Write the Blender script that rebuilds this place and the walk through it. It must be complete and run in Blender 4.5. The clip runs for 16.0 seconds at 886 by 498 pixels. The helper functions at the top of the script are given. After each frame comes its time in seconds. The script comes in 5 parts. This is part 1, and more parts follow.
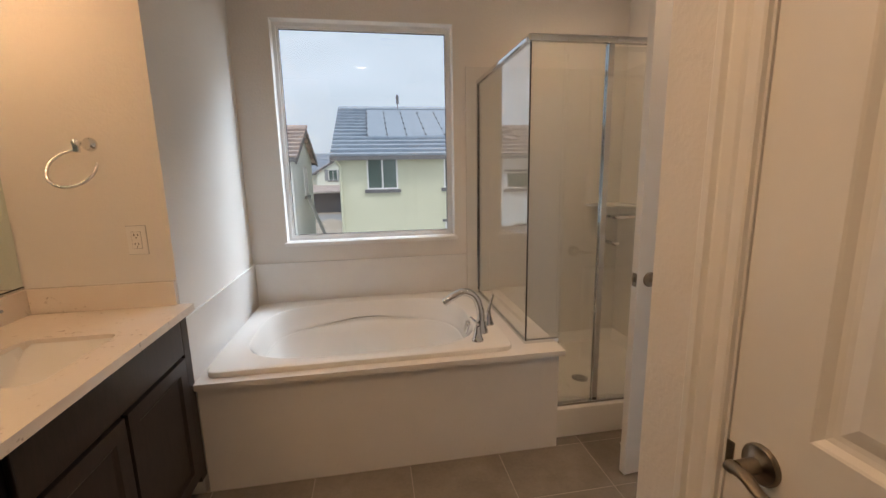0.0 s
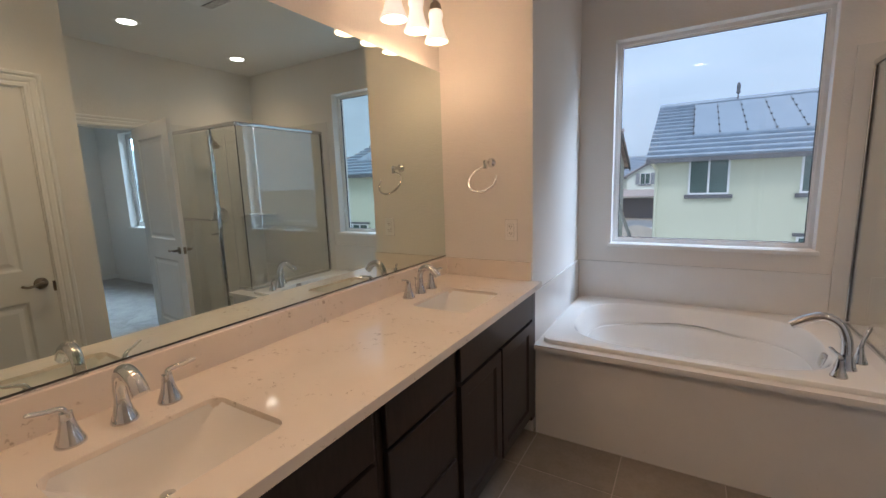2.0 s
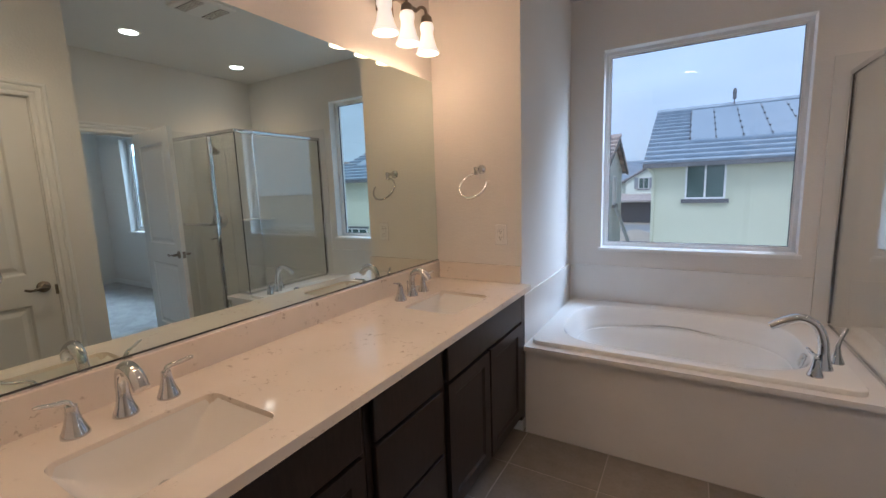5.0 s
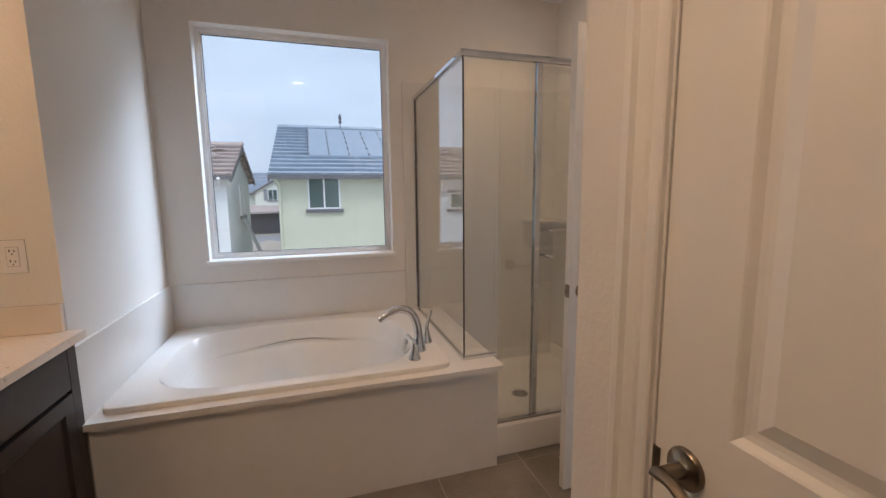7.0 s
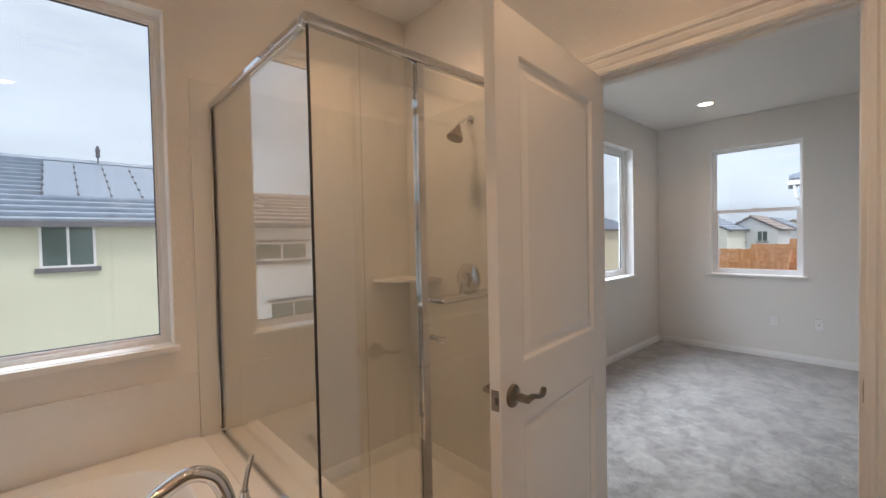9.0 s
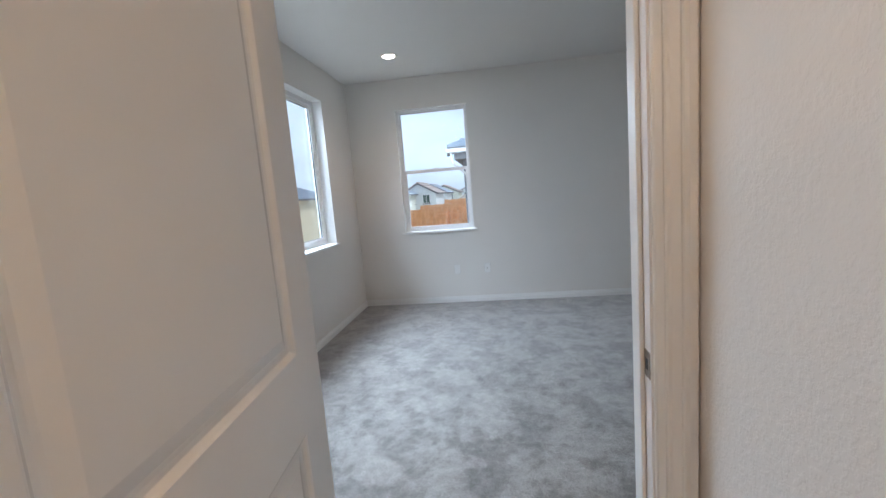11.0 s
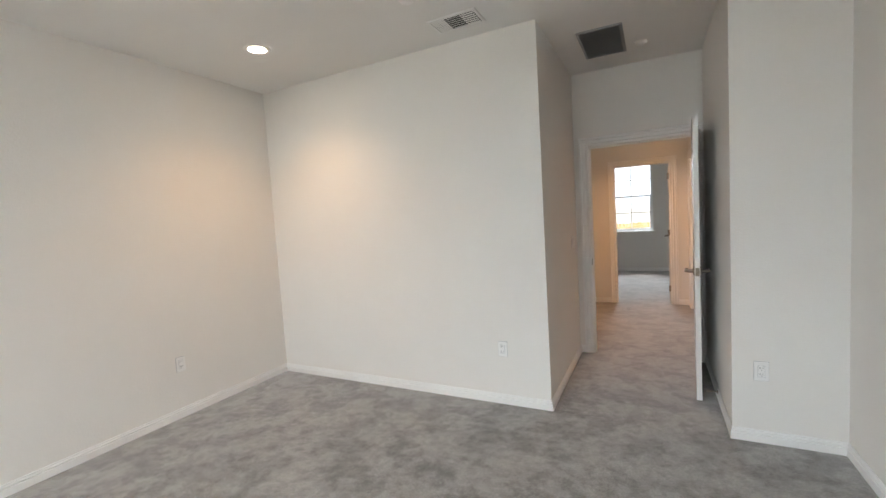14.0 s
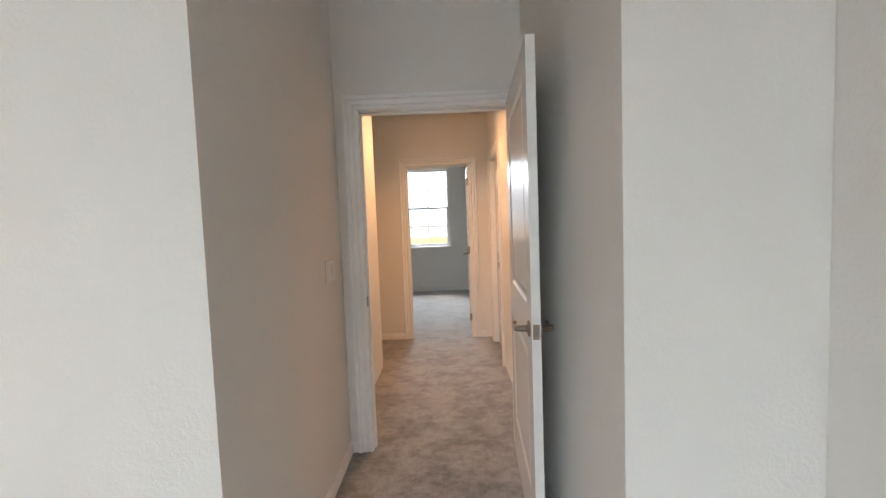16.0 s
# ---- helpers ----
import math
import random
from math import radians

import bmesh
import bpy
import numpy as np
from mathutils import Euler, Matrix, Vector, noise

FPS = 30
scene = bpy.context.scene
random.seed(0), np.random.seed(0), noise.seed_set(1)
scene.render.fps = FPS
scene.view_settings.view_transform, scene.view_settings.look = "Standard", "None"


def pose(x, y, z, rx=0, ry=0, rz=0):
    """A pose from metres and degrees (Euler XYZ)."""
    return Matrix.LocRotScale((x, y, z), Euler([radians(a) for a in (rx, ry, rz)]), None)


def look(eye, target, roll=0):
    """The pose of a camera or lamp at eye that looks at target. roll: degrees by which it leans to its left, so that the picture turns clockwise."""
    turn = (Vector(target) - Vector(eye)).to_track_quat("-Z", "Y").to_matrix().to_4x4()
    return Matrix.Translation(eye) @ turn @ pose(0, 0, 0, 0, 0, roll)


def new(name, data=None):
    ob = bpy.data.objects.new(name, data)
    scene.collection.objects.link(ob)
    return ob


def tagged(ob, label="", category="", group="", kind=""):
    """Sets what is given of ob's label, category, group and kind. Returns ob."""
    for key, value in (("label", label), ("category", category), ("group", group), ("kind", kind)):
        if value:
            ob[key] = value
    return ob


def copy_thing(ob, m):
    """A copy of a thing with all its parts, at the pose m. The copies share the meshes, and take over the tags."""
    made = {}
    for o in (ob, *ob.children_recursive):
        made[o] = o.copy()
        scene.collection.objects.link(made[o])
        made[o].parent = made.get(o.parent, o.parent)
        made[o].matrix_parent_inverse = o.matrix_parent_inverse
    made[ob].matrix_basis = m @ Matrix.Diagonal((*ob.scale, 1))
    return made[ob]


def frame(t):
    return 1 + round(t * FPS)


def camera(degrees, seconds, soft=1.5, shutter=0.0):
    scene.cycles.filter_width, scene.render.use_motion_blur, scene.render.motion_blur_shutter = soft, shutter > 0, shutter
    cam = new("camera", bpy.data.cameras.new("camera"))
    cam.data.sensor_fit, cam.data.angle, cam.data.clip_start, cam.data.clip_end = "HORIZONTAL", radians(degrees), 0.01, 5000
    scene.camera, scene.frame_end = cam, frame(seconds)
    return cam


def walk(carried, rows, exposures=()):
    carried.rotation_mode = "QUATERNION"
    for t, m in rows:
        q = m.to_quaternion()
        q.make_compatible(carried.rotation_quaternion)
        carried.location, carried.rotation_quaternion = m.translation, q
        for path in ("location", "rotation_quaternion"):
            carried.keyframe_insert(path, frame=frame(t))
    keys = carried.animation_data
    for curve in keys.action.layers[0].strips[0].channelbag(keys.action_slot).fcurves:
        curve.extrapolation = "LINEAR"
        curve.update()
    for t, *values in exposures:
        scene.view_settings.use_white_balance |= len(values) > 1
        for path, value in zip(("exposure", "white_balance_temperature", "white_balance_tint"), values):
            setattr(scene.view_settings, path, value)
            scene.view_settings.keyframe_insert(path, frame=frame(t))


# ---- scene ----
cam = camera(93.7, 16.0)
PATH = [
    (0, (0.331, 0.107, 1.416), (0.655, 2.047, 1.053), -1.1),
    (0.5, (0.294, -0.068, 1.432), (0.311, 1.897, 1.061), -1.8),
    (1, (0.284, -0.166, 1.429), (-0.135, 1.759, 1.085), -1.7),
    (1.5, (0.266, -0.213, 1.437), (-0.501, 1.607, 1.12), -1.8),
    (2, (0.239, -0.23, 1.434), (-0.771, 1.469, 1.128), -1.9),
    (2.5, (0.222, -0.243, 1.419), (-0.958, 1.344, 1.12), -2.1),
    (3, (0.216, -0.255, 1.417), (-1.056, 1.259, 1.117), -1.8),
    (3.2, (0.217, -0.264, 1.411), (-1.073, 1.236, 1.115), -1.7),
    (5.3, (0.317, -0.265, 1.443), (-0.526, 1.526, 1.159), -1.9),
    (5.5, (0.294, -0.243, 1.442), (-0.407, 1.608, 1.159), -1.8),
    (6, (0.321, -0.186, 1.416), (-0.003, 1.769, 1.148), -1.6),
    (6.5, (0.351, -0.073, 1.39), (0.477, 1.906, 1.127), -1.2),
    (7, (0.393, 0.148, 1.375), (0.974, 2.043, 1.107), -0.6),
    (7.5, (0.444, 0.399, 1.359), (1.355, 2.164, 1.127), 0.0),
    (8, (0.476, 0.644, 1.409), (1.587, 2.304, 1.316), 0.4),
    (8.2, (0.481, 0.732, 1.418), (1.67, 2.339, 1.365), 0.1),
    (10.3, (0.895, 1.223, 1.32), (2.683, 2.07, 1.025), -3.8),
    (10.5, (0.979, 1.285, 1.312), (2.868, 1.873, 1.021), -4.8),
    (11, (1.295, 1.29, 1.344), (3.26, 1.555, 1.085), -4.6),
    (11.5, (1.63, 1.339, 1.362), (3.619, 1.395, 1.153), -4.0),
    (12, (1.959, 1.288, 1.326), (3.944, 1.104, 1.157), -3.4),
    (12.5, (2.331, 1.275, 1.355), (4.258, 0.762, 1.206), -2.8),
    (13, (2.654, 1.22, 1.392), (4.37, 0.203, 1.238), -2.9),
    (13.2, (2.748, 1.14, 1.383), (4.332, -0.071, 1.237), -3.3),
    (13.5, (2.849, 0.924, 1.407), (4.204, -0.54, 1.251), -3.4),
    (14, (2.994, 0.575, 1.431), (3.901, -1.202, 1.287), -3.5),
    (14.5, (3.063, 0.144, 1.442), (3.544, -1.793, 1.314), -3.4),
    (15, (3.024, -0.344, 1.439), (3.208, -2.332, 1.309), -2.6),
    (15.5, (3.057, -0.811, 1.422), (3.098, -2.805, 1.279), -1.7),
    (16, (3.047, -1.276, 1.374), (3.073, -3.271, 1.248), -2.1),
]
walk(cam, [(t, look(eye, target, roll)) for t, eye, target, roll in PATH],
     [(0, -0.42, 6550, 15), (1.0, -0.50, 5550, 14), (3.2, -0.48, 5600, 14), (5.3, -0.50, 5250, 14), (7.0, -0.42, 5900, 16), (8.2, -0.44, 6750, 18), (10.3, 0.15, 5950, 13),
      (11.0, -0.05, 5850, 12), (11.5, -0.10, 6100, 12), (12.0, -0.15, 6750, 14), (12.5, -0.06, 7050, 16), (13.0, 0.32, 6950, 15), (13.5, 1.08, 6850, 13), (14.5, 1.34, 6750, 13), (16.0, 1.52, 6700, 13)])

# ---- light ----
world = bpy.data.worlds.new("sky")
scene.world = world
world.use_nodes = True
wn = world.node_tree
wn.nodes.clear()
w_out = wn.nodes.new("ShaderNodeOutputWorld")
w_bg = wn.nodes.new("ShaderNodeBackground")
w_mix = wn.nodes.new("ShaderNodeMixRGB")
w_sky = wn.nodes.new("ShaderNodeTexSky")
w_sky.sky_type, w_sky.sun_disc = "NISHITA", False
w_sky.sun_elevation, w_sky.sun_rotation = radians(58), radians(170)
w_sky.dust_density, w_sky.air_density = 3.0, 1.0
w_hsv = wn.nodes.new("ShaderNodeHueSaturation")
w_hsv.inputs["Saturation"].default_value = 0.42
w_co = wn.nodes.new("ShaderNodeTexCoord")
w_map = wn.nodes.new("ShaderNodeMapping")
w_map.inputs["Scale"].default_value = (1.0, 1.0, 3.2)
w_no = wn.nodes.new("ShaderNodeTexNoise")
w_no.inputs["Scale"].default_value, w_no.inputs["Detail"].default_value = 2.2, 7.0
w_ramp = wn.nodes.new("ShaderNodeValToRGB")
w_ramp.color_ramp.elements[0].position, w_ramp.color_ramp.elements[1].position = 0.2, 0.7
w_ramp.color_ramp.elements[0].color = (0.36, 0.36, 0.36, 1)
w_mix.inputs[2].default_value = (8.1, 9.6, 11.1, 1)
wn.links.new(w_co.outputs["Generated"], w_map.inputs["Vector"])
wn.links.new(w_map.outputs[0], w_no.inputs["Vector"])
wn.links.new(w_no.outputs["Fac"], w_ramp.inputs[0])
wn.links.new(w_ramp.outputs[0], w_mix.inputs[0])
wn.links.new(w_sky.outputs[0], w_hsv.inputs["Color"])
wn.links.new(w_hsv.outputs[0], w_mix.inputs[1])
wn.links.new(w_mix.outputs[0], w_bg.inputs["Color"])
w_bg.inputs["Strength"].default_value = 0.13
wn.links.new(w_bg.outputs[0], w_out.inputs["Surface"])

sun = new("sun", bpy.data.lights.new("sun", "SUN"))
sun.data.energy, sun.data.angle, sun.data.color = 1.9, radians(18), (1.0, 0.96, 0.9)
sun.matrix_world = look((0, 0, 26), (-2.5, 15, 0))


def window_light(name, eye, target, w, h, power):
    """An added area lamp outside, in place of the sky above the roofs as it shines in at the windows."""
    ob = new(name, bpy.data.lights.new(name, "AREA"))
    ob.data.shape, ob.data.size, ob.data.size_y, ob.data.energy = "RECTANGLE", w, h, power
    ob.data.color = (0.75, 0.89, 1.0)
    ob.matrix_world = look(eye, target)
    return ob


window_light("window_light_north", (4.4, 4.3, 3.1), (4.4, 0.0, 2.0), 3.5, 2.2, 250)
window_light("window_light_high", (5.7, 5.7, 6.4), (4.6, 1.4, 0.0), 7.2, 3.0, 1850)
window_light("window_light_east", (9.6, 3.9, 4.2), (4.4, 1.4, 2.4), 5.2, 3.5, 520)
window_light("window_light_far", (3.4, -12.8, 4.2), (3.4, -6.6, 2.6), 5.0, 3.5, 800)


def can_light(name, x, y, power, color=(1.0, 0.64, 0.35)):
    ob = new(name, bpy.data.lights.new(name, "SPOT"))
    ob.data.energy, ob.data.color, ob.data.shadow_soft_size = power, color, 0.05
    ob.data.spot_size, ob.data.spot_blend = radians(130), 1.0
    ob.matrix_world = look((x, y, 2.715), (x, y, 0.0))
    return ob


BATH_CANS = [(1.47, 1.49), (1.67, 2.53), (0.27, 0.43)]
BED_CANS = [(5.533, 2.25), (5.533, -1.63), (2.92, 2.25)]
for cx, cy in BATH_CANS:
    can_light("can_light_lamp", cx, cy, 48 if cx < 1.0 else 34)
for cx, cy in BED_CANS:
    can_light("can_light_lamp", cx, cy, 21)
can_light("can_light_lamp", 3.2, -5.0, 50, (1.0, 0.53, 0.24))


def bulb(x, y, z, power):
    ob = new("bulb_lamp", bpy.data.lights.new("bulb_lamp", "POINT"))
    ob.data.energy, ob.data.color, ob.data.shadow_soft_size = power, (1.0, 0.57, 0.27), 0.025
    ob.location = (x, y, z)
    return ob


VANITY_LAMP_Y = (1.32, 1.495, 1.67)
# SECOND: shift to an unseen second fixture, added with its own bulbs.
LAMP_X, LAMP_UP, SECOND = -0.888, 0.052, -1.278
for by in VANITY_LAMP_Y:
    bulb(LAMP_X, by, 2.165, 2.45)
    bulb(LAMP_X, by + SECOND, 2.165, 2.45)

# ---- materials ----


def mat(name, color, rough=0.5, metal=0.0, spec=0.5):
    m = bpy.data.materials.new(name)
    m.use_nodes = True
    b = m.node_tree.nodes["Principled BSDF"]
    b.inputs["Base Color"].default_value = (*color, 1)
    b.inputs["Roughness"].default_value, b.inputs["Metallic"].default_value = rough, metal
    b.inputs["Specular IOR Level"].default_value = spec
    return m


def bsdf(m):
    return m.node_tree.nodes["Principled BSDF"]


def coords(m, scale=(1, 1, 1), kind="Object"):
    t = m.node_tree
    co, mp = t.nodes.new("ShaderNodeTexCoord"), t.nodes.new("ShaderNodeMapping")
    mp.inputs["Scale"].default_value = scale
    t.links.new(co.outputs[kind], mp.inputs["Vector"])
    return mp.outputs[0]


def noise_tex(m, vec, scale, detail=4.0, rough=0.55):
    n = m.node_tree.nodes.new("ShaderNodeTexNoise")
    n.inputs["Scale"].default_value, n.inputs["Detail"].default_value = scale, detail
    n.inputs["Roughness"].default_value = rough
    m.node_tree.links.new(vec, n.inputs["Vector"])
    return n.outputs["Fac"]


def ramp(m, fac, stops):
    r = m.node_tree.nodes.new("ShaderNodeValToRGB")
    e = r.color_ramp.elements
    while len(e) < len(stops):
        e.new(0.5)
    for el, (p, c) in zip(e, stops):
        el.position, el.color = p, (*c, 1)
    m.node_tree.links.new(fac, r.inputs[0])
    return r.outputs[0]


def bump(m, fac, strength, distance, prev=None):
    b = m.node_tree.nodes.new("ShaderNodeBump")
    b.inputs["Strength"].default_value, b.inputs["Distance"].default_value = strength, distance
    m.node_tree.links.new(fac, b.inputs["Height"])
    if prev is not None:
        m.node_tree.links.new(prev, b.inputs["Normal"])
    m.node_tree.links.new(b.outputs[0], bsdf(m).inputs["Normal"])
    return b.outputs[0]


def mixed(m, fac, a, b, mode="MIX"):
    x = m.node_tree.nodes.new("ShaderNodeMixRGB")
    x.blend_type = mode
    for s, v in ((0, fac), (1, a), (2, b)):
        if isinstance(v, (int, float)):
            x.inputs[s].default_value = v
        elif isinstance(v, tuple):
            x.inputs[s].default_value = (*v, 1)
        else:
            m.node_tree.links.new(v, x.inputs[s])
    return x.outputs[0]


def to(m, out, socket):
    m.node_tree.links.new(out, bsdf(m).inputs[socket])


def tinted(name, lo, hi, scale=2.0, rough=0.5, metal=0.0, grain=60.0, grain_bump=0.05, dist=0.002, spec=0.5):
    """A surface with slow colour drift and fine relief."""
    m = mat(name, lo, rough, metal, spec)
    v = coords(m)
    to(m, ramp(m, noise_tex(m, v, scale, 5), [(0.3, lo), (0.7, hi)]), "Base Color")
    bump(m, noise_tex(m, v, grain, 3), grain_bump, dist)
    return m


def paint_wall(name, lo, hi):
    m = mat(name, lo, 0.72, 0, 0.3)
    v = coords(m)
    to(m, ramp(m, noise_tex(m, v, 0.9, 4), [(0.3, lo), (0.7, hi)]), "Base Color")
    fine = noise_tex(m, v, 85, 2, 0.5)
    splat = ramp(m, noise_tex(m, v, 80, 3, 0.6), [(0.44, (0, 0, 0)), (0.6, (1, 1, 1))])
    first = bump(m, splat, 0.19, 0.003)
    bump(m, fine, 0.15, 0.002, first)
    return m


WALL = paint_wall("wall_paint", (0.765, 0.735, 0.695), (0.795, 0.77, 0.73))
CEILING = paint_wall("ceiling_paint", (0.78, 0.77, 0.745), (0.81, 0.80, 0.775))
TRIM = tinted("trim_paint", (0.80, 0.79, 0.77), (0.84, 0.83, 0.81), 3.0, 0.38, 0, 120, 0.04, 0.001)
DOORPAINT = tinted("door_paint", (0.77, 0.755, 0.73), (0.81, 0.80, 0.775), 2.0, 0.27, 0, 90, 0.05, 0.001)
VINYL = tinted("window_vinyl", (0.82, 0.82, 0.82), (0.86, 0.86, 0.86), 3.0, 0.35, 0, 60, 0.02, 0.001)
ACRYLIC = tinted("tub_acrylic", (0.80, 0.79, 0.76), (0.84, 0.83, 0.80), 1.5, 0.10, 0, 20, 0.01, 0.001)
SURROUND = tinted("shower_surround_panel", (0.70, 0.69, 0.655), (0.74, 0.73, 0.695), 1.2, 0.22, 0, 20, 0.01, 0.001)
PORCELAIN = tinted("porcelain", (0.82, 0.80, 0.76), (0.86, 0.84, 0.80), 1.5, 0.08, 0, 20, 0.005, 0.001)
CHROME = tinted("chrome", (0.66, 0.67, 0.69), (0.73, 0.74, 0.75), 6.0, 0.045, 1.0, 200, 0.01, 0.0005)
NICKEL = tinted("satin_nickel", (0.21, 0.18, 0.145), (0.29, 0.25, 0.205), 20.0, 0.28, 1.0, 300, 0.03, 0.0005)
PLASTIC = tinted("white_plastic", (0.80, 0.79, 0.77), (0.84, 0.83, 0.81), 5.0, 0.35, 0, 60, 0.01, 0.001)
DARK = mat("dark_slot", (0.03, 0.03, 0.03), 0.6)
RUBBER = mat("black_gasket", (0.025, 0.025, 0.028), 0.5)
DARKBACK = mat("dark_grille_backing", (0.10, 0.105, 0.11), 0.7)
GREYMETAL = tinted("grey_grille_metal", (0.30, 0.31, 0.33), (0.36, 0.37, 0.39), 8, 0.5, 0.2, 80, 0.03, 0.001)


def espresso():
    m = mat("espresso_wood", (0.03, 0.02, 0.018), 0.38)
    v = coords(m, (6, 6, 1.2))
    g = noise_tex(m, v, 14, 6, 0.6)
    to(m, ramp(m, g, [(0.3, (0.012, 0.008, 0.007)), (0.75, (0.030, 0.020, 0.017))]), "Base Color")
    bump(m, g, 0.08, 0.001)
    return m


ESPRESSO = espresso()


def quartz(name, base, base2, speck, amount):
    m = mat(name, base, 0.07, 0, 0.6)
    v = coords(m)
    col = ramp(m, noise_tex(m, v, 5, 5), [(0.3, base), (0.7, base2)])
    mask = ramp(m, noise_tex(m, v, 42, 6, 0.7), [(amount, (0, 0, 0)), (amount + 0.05, (1, 1, 1))])
    cloud = ramp(m, noise_tex(m, v, 7, 3), [(0.48, (0, 0, 0)), (0.6, (1, 1, 1))])
    both = mixed(m, 1.0, mask, cloud, "MULTIPLY")
    soft = mixed(m, 0.6, (0.0, 0.0, 0.0), both)
    to(m, mixed(m, soft, col, speck), "Base Color")
    return m


QUARTZ = quartz("quartz_counter", (0.80, 0.72, 0.635), (0.84, 0.77, 0.69), (0.30, 0.22, 0.16), 0.585)
DECKSTONE = quartz("white_solid_surface", (0.76, 0.745, 0.72), (0.80, 0.785, 0.76), (0.66, 0.64, 0.61), 0.62)


def tile_mat():
    m = mat("floor_tile", (0.2, 0.17, 0.14), 0.42)
    v = coords(m)
    t = m.node_tree
    info = t.nodes.new("ShaderNodeObjectInfo")
    shift = t.nodes.new("ShaderNodeVectorMath")
    shift.operation = "ADD"
    sc = t.nodes.new("ShaderNodeVectorMath")
    sc.operation = "SCALE"
    sc.inputs["Scale"].default_value = 37.0
    comb = t.nodes.new("ShaderNodeCombineXYZ")
    for n in range(3):
        t.links.new(info.outputs["Random"], comb.inputs[n])
    t.links.new(comb.outputs[0], sc.inputs[0])
    t.links.new(v, shift.inputs[0])
    t.links.new(sc.outputs[0], shift.inputs[1])
    n1 = noise_tex(m, shift.outputs[0], 5.5, 6, 0.62)
    col = ramp(m, n1, [(0.25, (0.17, 0.145, 0.122)), (0.5, (0.215, 0.19, 0.165)), (0.8, (0.27, 0.245, 0.215))])
    fine = noise_tex(m, shift.outputs[0], 70, 4)
    to(m, mixed(m, 0.16, col, fine, "OVERLAY"), "Base Color")
    bump(m, fine, 0.10, 0.001)
    return m


TILE = tile_mat()
GROUT = tinted("grout", (0.36, 0.33, 0.29), (0.42, 0.39, 0.34), 6, 0.9, 0, 200, 0.2, 0.001)


def carpet_mat():
    m = mat("grey_carpet", (0.3, 0.3, 0.3), 0.9, 0, 0.2)
    v = coords(m)
    patch = ramp(m, noise_tex(m, v, 4.6, 6, 0.60), [(0.42, (0, 0, 0)), (0.56, (1, 1, 1))])
    mid = ramp(m, noise_tex(m, v, 16, 5, 0.62), [(0.40, (0, 0, 0)), (0.58, (1, 1, 1))])
    slow = ramp(m, noise_tex(m, v, 1.1, 3), [(0.3, (0, 0, 0)), (0.7, (1, 1, 1))])
    pile = mixed(m, 0.40, patch, mid)
    col = mixed(m, mixed(m, 0.20, pile, slow), (0.100, 0.089, 0.081), (0.310, 0.287, 0.268))
    tuft = noise_tex(m, v, 120, 5, 0.8)
    speck = ramp(m, tuft, [(0.32, (0.60, 0.60, 0.60)), (0.68, (1.30, 1.30, 1.30))])
    to(m, mixed(m, 1.0, col, speck, "MULTIPLY"), "Base Color")
    first = bump(m, tuft, 0.35, 0.004)
    bump(m, patch, 0.20, 0.006, first)
    bsdf(m).inputs["Sheen Weight"].default_value = 0.8
    bsdf(m).inputs["Sheen Roughness"].default_value = 0.45
    return m


CARPET = carpet_mat()


def glass_mat(name, tint, gloss=1.0, least=0.04):
    """A clear pane: light passes straight through, gloss by Fresnel."""
    m = bpy.data.materials.new(name)
    m.use_nodes = True
    t = m.node_tree
    t.nodes.clear()
    out = t.nodes.new("ShaderNodeOutputMaterial")
    mix = t.nodes.new("ShaderNodeMixShader")
    tr = t.nodes.new("ShaderNodeBsdfTransparent")
    gl = t.nodes.new("ShaderNodeBsdfGlossy")
    lw = t.nodes.new("ShaderNodeLayerWeight")
    lw.inputs["Blend"].default_value = 0.5
    pw = t.nodes.new("ShaderNodeMath")
    pw.operation, pw.inputs[1].default_value = "POWER", 5.0
    fr = t.nodes.new("ShaderNodeMath")
    fr.operation, fr.inputs[1].default_value, fr.inputs[2].default_value = "MULTIPLY_ADD", 1.0 - least, least
    t.links.new(lw.outputs["Facing"], pw.inputs[0])
    t.links.new(pw.outputs[0], fr.inputs[0])
    tr.inputs["Color"].default_value = (*tint, 1)
    gl.inputs["Roughness"].default_value = 0.0
    gl.inputs["Color"].default_value = (gloss, gloss, gloss, 1)
    t.links.new(fr.outputs[0], mix.inputs[0])
    t.links.new(tr.outputs[0], mix.inputs[1])
    t.links.new(gl.outputs[0], mix.inputs[2])
    t.links.new(mix.outputs[0], out.inputs["Surface"])
    return m


PANE = glass_mat("window_glass", (0.97, 0.985, 0.98))
SHOWERGLASS = glass_mat("shower_glass", (0.895, 0.91, 0.905), 1.0, 0.13)
MIRROR = mat("silver_mirror", (0.745, 0.835, 0.795), 0.0, 1.0)


def glow_mat(name, color, strength):
    m = mat(name, (0.9, 0.88, 0.84), 0.4)
    bsdf(m).inputs["Emission Color"].default_value = (*color, 1)
    bsdf(m).inputs["Emission Strength"].default_value = strength
    return m


